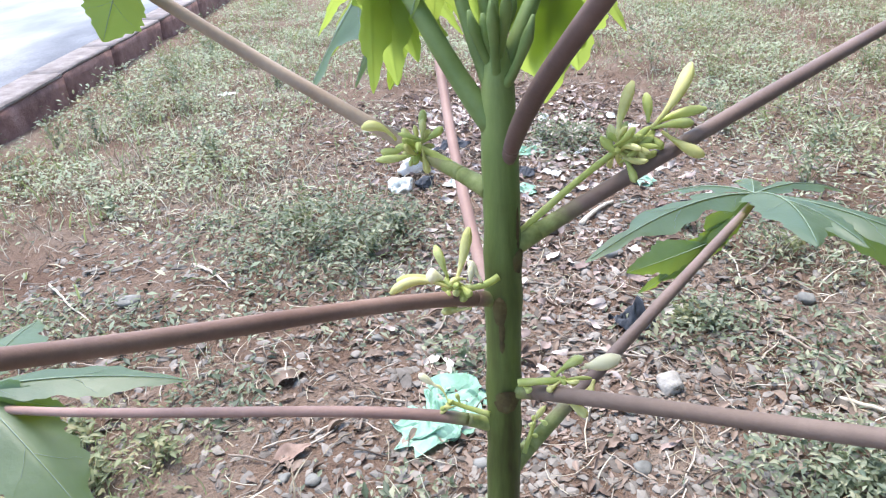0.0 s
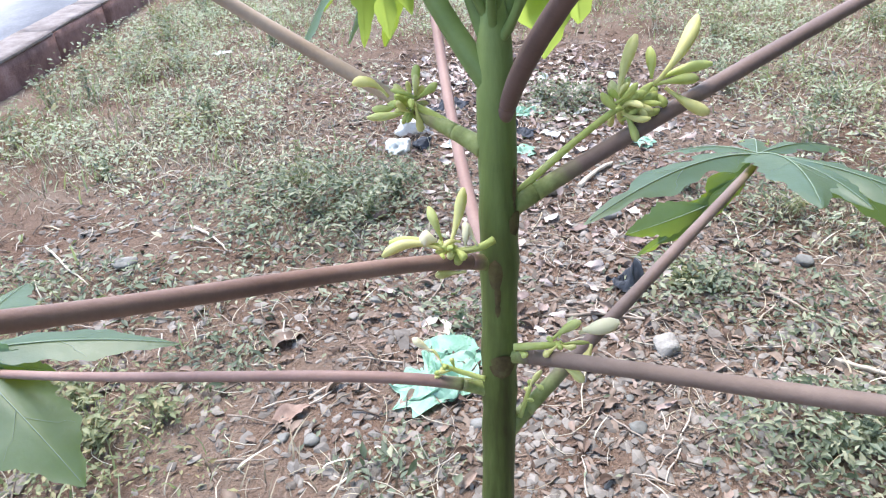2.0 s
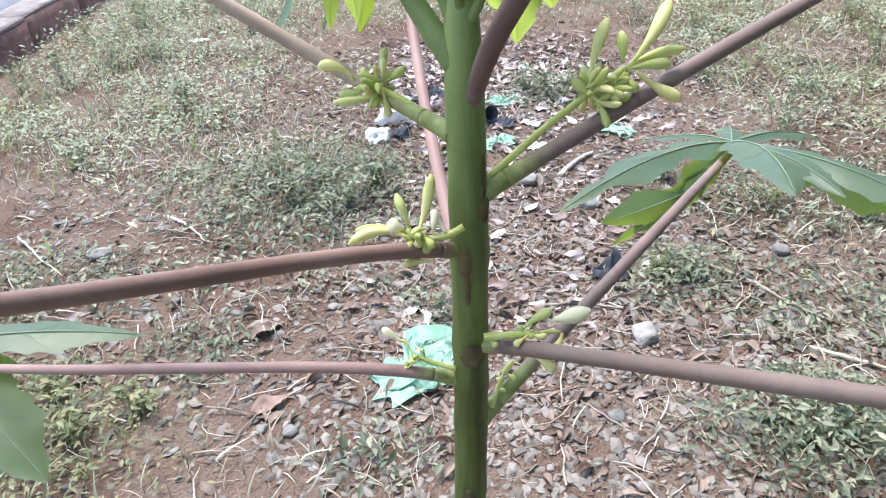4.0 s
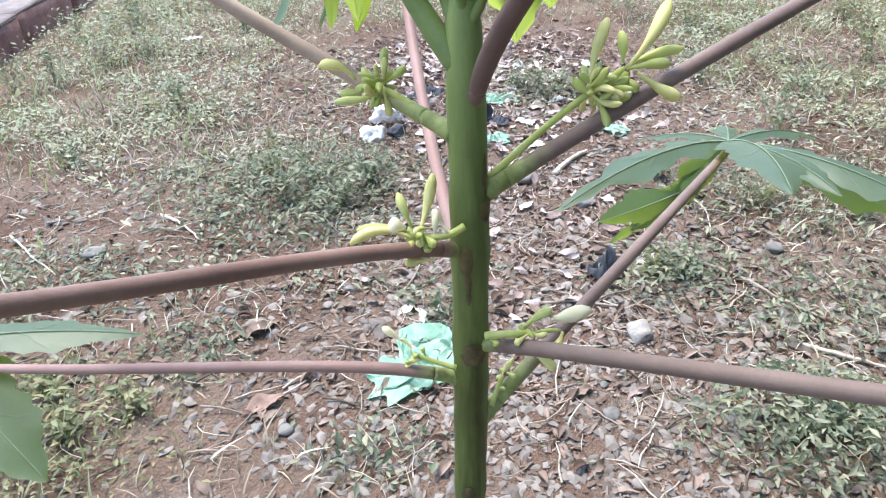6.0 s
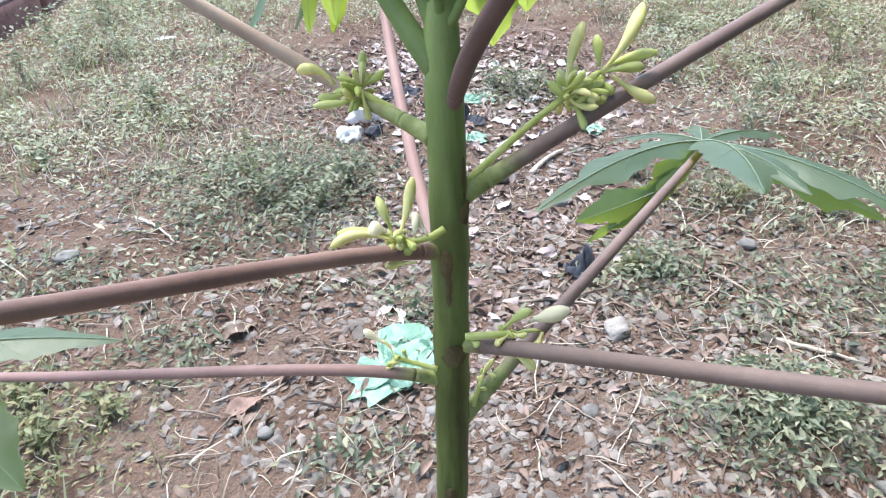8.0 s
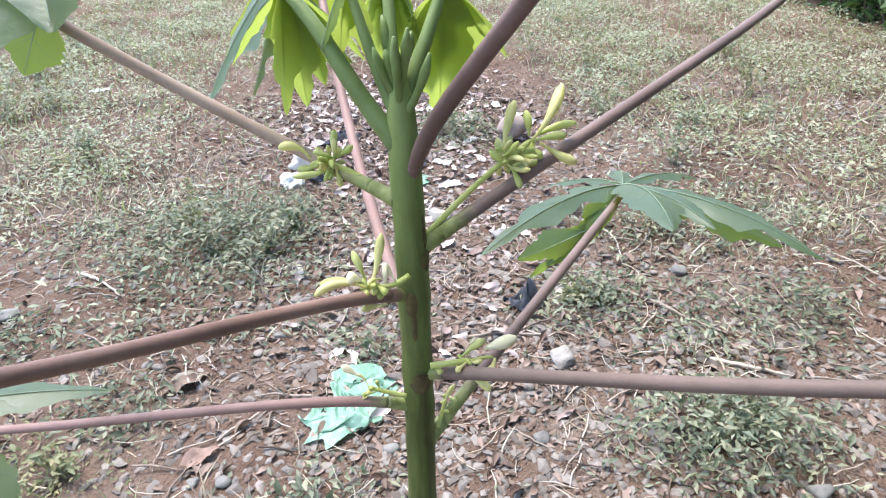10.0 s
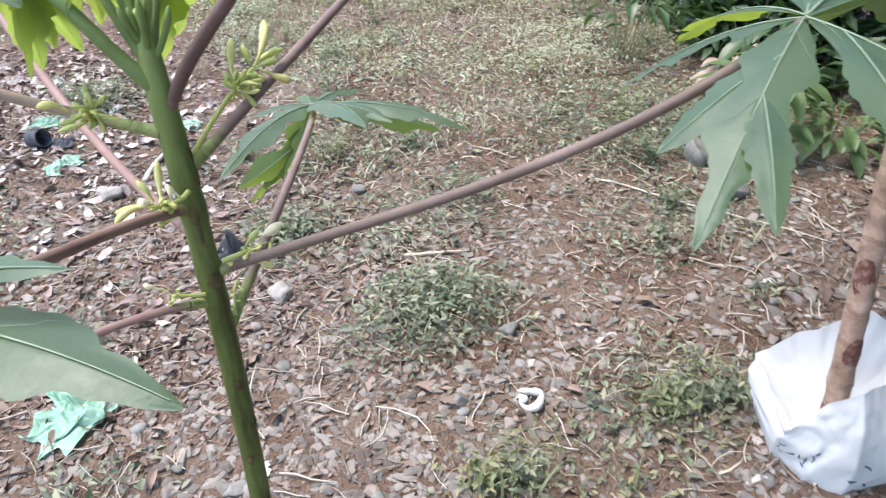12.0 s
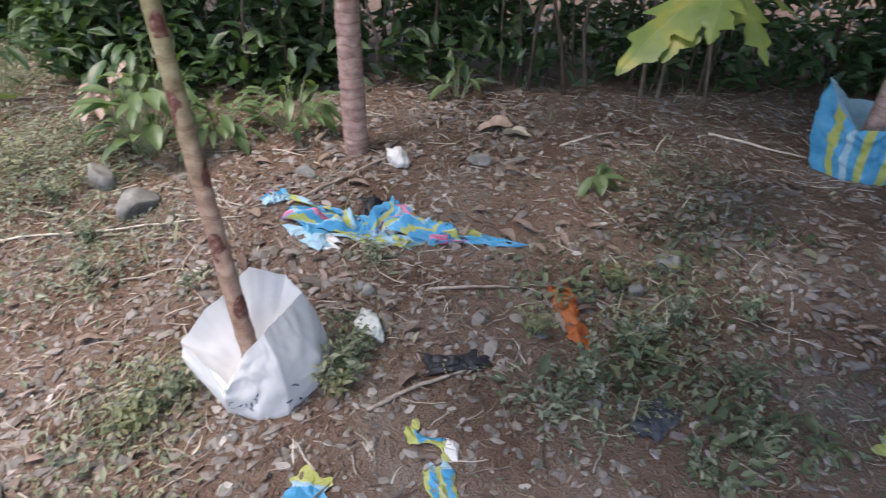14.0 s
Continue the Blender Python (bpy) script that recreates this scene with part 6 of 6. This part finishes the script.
for k in range(40):
    x, y = RNG.uniform(1.2, 3.4), RNG.uniform(-1.6, 1.6)
    single_leaf((x, y), RNG.uniform(0.05, 0.10), RNG.uniform(0, 360), RNG.uniform(0.1, 0.5), DRY_LEAF, "curled brown dry leaf on the soil", 103 + k)
single_leaf((3.42, -0.40), 0.22, 100, 0.3, TAN_LEAF, "large curled tan dry leaf near the hedge", 201)
single_leaf((3.38, -0.50), 0.18, 70, 0.3, STRAW, "yellow dry leaf near the hedge", 202)


# ---- strewn cover ----
def blobs(x, y, spots):
    out = np.zeros(len(x))
    for cx, cy, rx, ry, amount in spots:
        out = np.maximum(out, amount * np.exp(-(((x - cx) / rx) ** 2 + ((y - cy) / ry) ** 2) ** 1.5))
    return out


WEEDS = [(-0.47, 2.55, 0.45, 0.42, 1), (0.80, 1.87, 0.20, 0.16, 1), (0.98, 1.21, 0.26, 0.17, 1.6), (-0.78, 2.70, 0.35, 0.3, 0.5), (-0.66, 1.62, 0.16, 0.14, 0.6), (0.61, 3.45, 0.22, 0.2, 1), (1.40, 2.35, 0.5, 0.3, 0.5), (1.05, 1.62, 0.16, 0.12, 0.6), (-0.10, 1.22, 0.16, 0.10, 0.5), (0.03, 1.75, 0.1, 0.08, 0.8), (2.0, 1.1, 0.4, 0.25, 0.45), (1.95, -1.02, 0.40, 0.35, 0.3), (1.5, -0.72, 0.2, 0.22, 0.5), (1.55, -1.3, 0.4, 0.35, 0.25), (2.6, 1.7, 0.6, 0.5, 0.8), (1.47, -0.01, 0.06, 0.05, 1.2), (1.7, 0.02, 0.1, 0.1, 0.4), (2.1, 0.0, 0.12, 0.1, 0.5), (-1.2, 2.0, 0.5, 0.2, 0.35), (-0.5, 2.0, 0.6, 0.2, 0.2), (1.3, 1.7, 0.35, 0.25, 0.4), (1.2, 0.55, 0.3, 0.2, 0.35), (2.8, -1.3, 0.5, 0.3, 0.35), (1.51, 1.70, 0.14, 0.12, 0.8), (0.96, 1.28, 0.10, 0.08, 0.6), (2.89, 1.88, 0.30, 0.20, 0.7), (1.88, 0.61, 0.09, 0.06, 0.7), (0.88, 1.82, 0.13, 0.10, 0.6)]
YELLOW = [(-0.97, 1.30, 0.30, 0.28, 1.2), (0.74, 0.62, 0.18, 0.12, 0.9), (1.30, 0.50, 0.20, 0.14, 1.2), (1.6, -0.02, 0.12, 0.08, 0.6), (-1.5, 1.6, 0.3, 0.4, 0.7), (1.72, -1.0, 0.25, 0.2, 0.6), (0.9, 0.35, 0.2, 0.1, 0.5)]
DRY = [(1.46, 2.2, 0.26, 0.18, 1), (-0.94, 3.1, 0.4, 0.35, 0.9), (-0.3, 3.0, 0.3, 0.4, 0.4), (-0.55, 1.78, 0.25, 0.12, 0.5), (1.05, 1.5, 0.14, 0.1, 0.8), (-1.6, 3.2, 0.6, 0.5, 0.6), (1.25, 0.65, 0.25, 0.15, 0.3), (-0.3, 1.15, 0.3, 0.1, 0.5), (1.1, 0.2, 0.2, 0.12, 0.15), (2.0, 2.2, 0.5, 0.3, 0.5)]


def field(x, y):
    """How much the open field's green covers the ground: left and far."""
    a = np.clip((np.abs(x - 0.45) - 0.7) * 1.3, 0, 1) * np.clip((y - 2.55) / 0.7, 0.06, 1)
    b = np.clip((y - 4.6) / 1.0, 0, 1)
    c = np.clip((x - 1.25) * 1.4, 0, 1) * np.clip((y - 1.9) / 0.8, 0, 1)
    return np.clip(np.maximum(np.maximum(a, b), c) * (0.35 + 0.9 * vnoise(x * 1.6, y * 1.6, 21)), 0, 1) * np.clip((x + 2.62) / 0.45, 0.12, 1)


def drop(count, density, box, seed):
    """Random places in a box, kept as often as density says, and off the kerb."""
    rng = np.random.RandomState(seed)
    x, y = rng.uniform(box[0], box[1], count), rng.uniform(box[2], box[3], count)
    ok = (rng.rand(count) < density(x, y)) & (x > -2.6) & (x < 4.4)
    return x[ok], y[ok], rng


def cover(name, label, category, material, form, count, density, box, seed, size, tilt, height=0.0, flat=None, lift=0.0):
    x, y, rng = drop(count, density, box, seed)
    n = len(x)
    z = gh(x, y) + lift + (height(x, y) if callable(height) else height) * rng.rand(n)
    sz = rng.uniform(size[0], size[1], n) * (1 + 0.6 * rng.rand(n) ** 4)
    if flat is not None:
        sz = np.stack([sz, sz * rng.uniform(0.6, 1.0, n), sz * flat], 1)
    me = strewn(name, form[0], form[1], np.stack([x, y, z], 1), rotations(n, rng, tilt), sz, flat is None)
    return tagged(part(name, me, material), label, category, kind="stuff")


gravel_where = lambda x, y: np.clip(0.22 + blobs(x, y, [(0.65, 1.2, 0.9, 0.75, 0.95), (0.5, 2.2, 0.8, 0.8, 0.6), (2.2, 0.3, 1.3, 1.0, 0.25), (1.2, 0.3, 0.7, 0.5, 0.3)]), 0, 1) * (0.35 + 0.9 * vnoise(x * 3, y * 3, 31)) * (1 - 0.6 * blobs(x, y, [(2.6, -1.0, 1.2, 0.9, 1)]))
for k in range(4):
    cover("gravel", "grey and beige gravel scattered over the soil", "gravel", PEBBLE, shard_form(k, 1), 20000, gravel_where, (-1.6, 4.2, -2.6, 4.2), 40 + k, (0.006, 0.02), 0.45, flat=0.75, lift=0.0)
cover("grit", "fine grit on the soil", "gravel", PEBBLE, grit_form(9), 42000, lambda x, y: 0.3 + 0.6 * gravel_where(x, y), (-1.6, 4.0, -2.4, 3.0), 47, (0.002, 0.006), 0.5, flat=0.6, lift=0.001)
litter_where = lambda x, y: np.clip(0.16 + blobs(x, y, [(0.4, 1.9, 0.75, 0.7, 0.9), (0.35, 3.9, 0.85, 0.85, 1.2), (0.8, 1.0, 0.8, 0.5, 0.25), (2.3, 0.4, 1.0, 0.9, 0.2), (-0.1, 1.6, 0.4, 0.4, 0.7)]), 0, 1) * (0.3 + vnoise(x * 4, y * 4, 35)) * (1 - 0.8 * blobs(x, y, [(-0.38, 1.2, 0.28, 0.25, 1), (-1.25, 2.35, 0.5, 0.4, 0.8), (1.55, 0.15, 0.35, 0.3, 0.6), (2.6, -0.4, 0.5, 0.5, 0.5)]))
for k in range(5):
    cover("leaf_litter", "layer of torn brown dry leaves and bark", "leaf litter", DRY_LEAF, shred_form(k + 3, 5, 3), 8000, lambda x, y: litter_where(x, y) * (1 - 0.7 * blobs(x, y, [(2.5, -1.0, 1.1, 0.9, 1)])), (-1.6, 4.4, -2.6, 5.2), 51 + 7 * k, (0.013, 0.037), 0.8, lift=0.006)
    cover("leaf_litter", "layer of small brown leaf and bark shreds", "leaf litter", DRY_LEAF, shred_form(k + 13, 3, 2), 24000, lambda x, y: (0.15 + 0.7 * litter_where(x, y)) * (1 - 0.6 * blobs(x, y, [(2.5, -1.0, 1.1, 0.9, 1)])), (-1.8, 4.4, -2.6, 4.8), 52 + 7 * k, (0.008, 0.026), 0.8, lift=0.004)
dead_leaf = leaf_form(5, 4, 0.45, 0.5)
cover("leaf_litter", "curled whole dead leaves on the litter", "leaf litter", DRY_LEAF, dead_leaf, 1500, litter_where, (-1.2, 1.8, 0.2, 4.6), 151, (0.025, 0.05), 0.7, lift=0.008)
twig_v, twig_f, _ = tube_arrays([(-0.5, 0, 0), (-0.2, 0.03, 0.02), (0.15, -0.02, 0.03), (0.5, 0.03, 0)], [0.022, 0.02, 0.018, 0.01], 5)
cover("dry_stalks", "scattered thin dry stalks and twigs", "dry stalks", TWIG, (twig_v, twig_f), 13000, lambda x, y: 0.2 + 0.6 * litter_where(x, y), (-1.8, 4.4, -2.6, 4.6), 53, (0.04, 0.12), 0.25, lift=0.008)
wisp_v, wisp_f, _ = tube_arrays([(-0.5, 0, 0), (-0.25, 0.09, 0.03), (0.1, 0.12, 0.05), (0.35, 0.02, 0.04), (0.5, -0.12, 0)], [0.010, 0.010, 0.009, 0.008, 0.004], 4)
cover("dry_stalks", "pale curved wisps of dry stalk", "dry stalks", STRAW, (wisp_v, wisp_f), 9000, lambda x, y: 0.12 + 0.5 * litter_where(x, y), (-1.8, 4.2, -2.4, 4.4), 153, (0.04, 0.14), 0.3, lift=0.008)
weed_where = lambda x, y: np.clip(blobs(x, y, WEEDS) * (0.35 + 0.9 * vnoise(x * 9, y * 9, 61)) + 0.007, 0, 1)
tall = lambda x, y: 0.02 + 0.09 * np.clip(weed_where(x, y), 0, 1)
cover("low_weeds", "low creeping weeds with small grey-green leaves", "weeds", WEED, leaf_form(2, 2, 0.15, 0.25), 300000, weed_where, (-2.0, 3.6, -2.0, 4.0), 62, (0.012, 0.030), 0.9, height=tall)
yellow_where = lambda x, y: np.clip(blobs(x, y, YELLOW) * (0.35 + 0.9 * vnoise(x * 9, y * 9, 64)), 0, 1)
cover("clover", "patch of yellow-green clover-like weeds", "weeds", YELLOW_WEED, leaf_form(2, 2, 0.15, 0.2), 130000, yellow_where, (-2.0, 2.6, -1.6, 2.4), 65, (0.009, 0.023), 0.8, height=lambda x, y: 0.02 + 0.08 * yellow_where(x, y))
cover("field_weeds", "pale green weeds spreading over the yard", "weeds", FIELD_WEED, leaf_form(2, 1, 0.3, 0.0), 200000, lambda x, y: 0.9 * field(x, y) * np.clip(2.8 * vnoise(x * 4, y * 4, 66) - 0.62, 0, 1), (-2.7, 4.4, 1.8, 9.5), 67, (0.012, 0.030), 0.9, height=lambda x, y: 0.03 + 0.13 * vnoise(x * 2.3, y * 2.3, 68))
cover("field_weeds", "yellow-green weeds between the dry grass", "weeds", YELLOW_WEED, leaf_form(3, 1, 0.3, 0.0), 70000, lambda x, y: field(x, y) * np.clip(3.0 * vnoise(x * 3.1 + 7, y * 3.1, 166) - 1.3, 0, 1), (-2.7, 4.4, 1.8, 8.5), 167, (0.014, 0.036), 0.9, height=lambda x, y: 0.03 + 0.14 * vnoise(x * 2.3, y * 2.3, 168))
cover("grass", "tufts of pale green grass", "grass", GRASS, blade_form(), 52000, lambda x, y: np.clip(0.55 * field(x, y) * vnoise(x * 3, y * 3, 71) * 1.6 + 0.5 * blobs(x, y, YELLOW), 0, 1), (-2.7, 4.4, -1.6, 12.0), 72, (0.04, 0.11), 0.7)
cover("dry_grass", "bleached dry grass tufts", "grass", STRAW, blade_form(3, 0.8), 170000, lambda x, y: np.clip(0.8 * blobs(x, y, DRY) + 0.34 * field(x, y) + 0.012, 0, 1) * (0.3 + vnoise(x * 7, y * 7, 74)), (-2.7, 4.2, -1.6, 7.0), 75, (0.03, 0.075), 1.1)

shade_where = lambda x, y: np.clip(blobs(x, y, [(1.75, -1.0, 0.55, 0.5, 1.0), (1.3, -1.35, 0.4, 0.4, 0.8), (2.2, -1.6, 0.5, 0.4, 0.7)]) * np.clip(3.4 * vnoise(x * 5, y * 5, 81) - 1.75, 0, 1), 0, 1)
cover("low_weeds", "patchy low weeds with dark green oval leaves", "weeds", SHADE_WEED, leaf_form(4, 2, 0.15, 0.25), 9000, shade_where, (0.7, 3.2, -2.4, -0.4), 82, (0.018, 0.05), 0.9, height=lambda x, y: 0.02 + 0.10 * shade_where(x, y))
cover("gravel", "rounded grey stones lying on the soil", "gravel", PEBBLE, shard_form(5, 2), 4200, lambda x, y: 0.75 * gravel_where(x, y), (-1.4, 4.0, -2.4, 3.6), 83, (0.010, 0.026), 0.4, flat=0.5, lift=0.003)
cover("gravel", "pale stone chips strewn over brown soil", "gravel", PALE_CHIP, shard_form(21, 1), 1500, lambda x, y: 0.25 + 0.5 * vnoise(x * 2.5, y * 2.5, 84), (1.0, 4.0, -2.4, 0.9), 85, (0.008, 0.022), 0.5, flat=0.6, lift=0.003)
heap = lambda x, y: np.clip(blobs(x, y, [(0.30, 3.75, 0.62, 0.75, 0.9), (0.75, 3.2, 0.45, 0.4, 0.5), (0.35, 2.5, 0.5, 0.6, 0.3), (0.3, 1.85, 0.4, 0.4, 0.2)]) * (0.3 + vnoise(x * 5, y * 5, 90)), 0, 1)
for k in range(2):
    cover("leaf_litter", "heap of curled pale pinkish dry leaves", "leaf litter", HEAP_LEAF, shred_form(k + 31, 5, 3), 4600, heap, (-0.7, 1.6, 1.2, 5.0), 91 + k, (0.025, 0.062), 0.8, lift=0.008)
patch = lambda x, y: np.clip(1.6 * vnoise(x * 3.2, y * 3.2, 95) - 0.35, 0, 1)
cover("leaf_litter", "torn brown leaf and bark pieces on shaded soil", "leaf litter", DRY_LEAF, shred_form(51, 5, 3), 1000, patch, (1.7, 4.1, -2.4, 0.6), 96, (0.03, 0.075), 0.6, lift=0.006)
cover("gravel", "grey stones scattered over shaded soil", "gravel", PEBBLE, shard_form(33, 2), 1500, patch, (1.6, 4.1, -2.4, 0.6), 97, (0.012, 0.03), 0.4, flat=0.6, lift=0.004)
cover("clods", "reddish clods of loose soil", "soil", SOIL, shard_form(35, 1), 7000, lambda x, y: 0.2 + 0.6 * vnoise(x * 2.2, y * 2.2, 98), (0.6, 4.1, -2.4, 1.2), 99, (0.008, 0.028), 0.5, flat=0.6, lift=0.0)
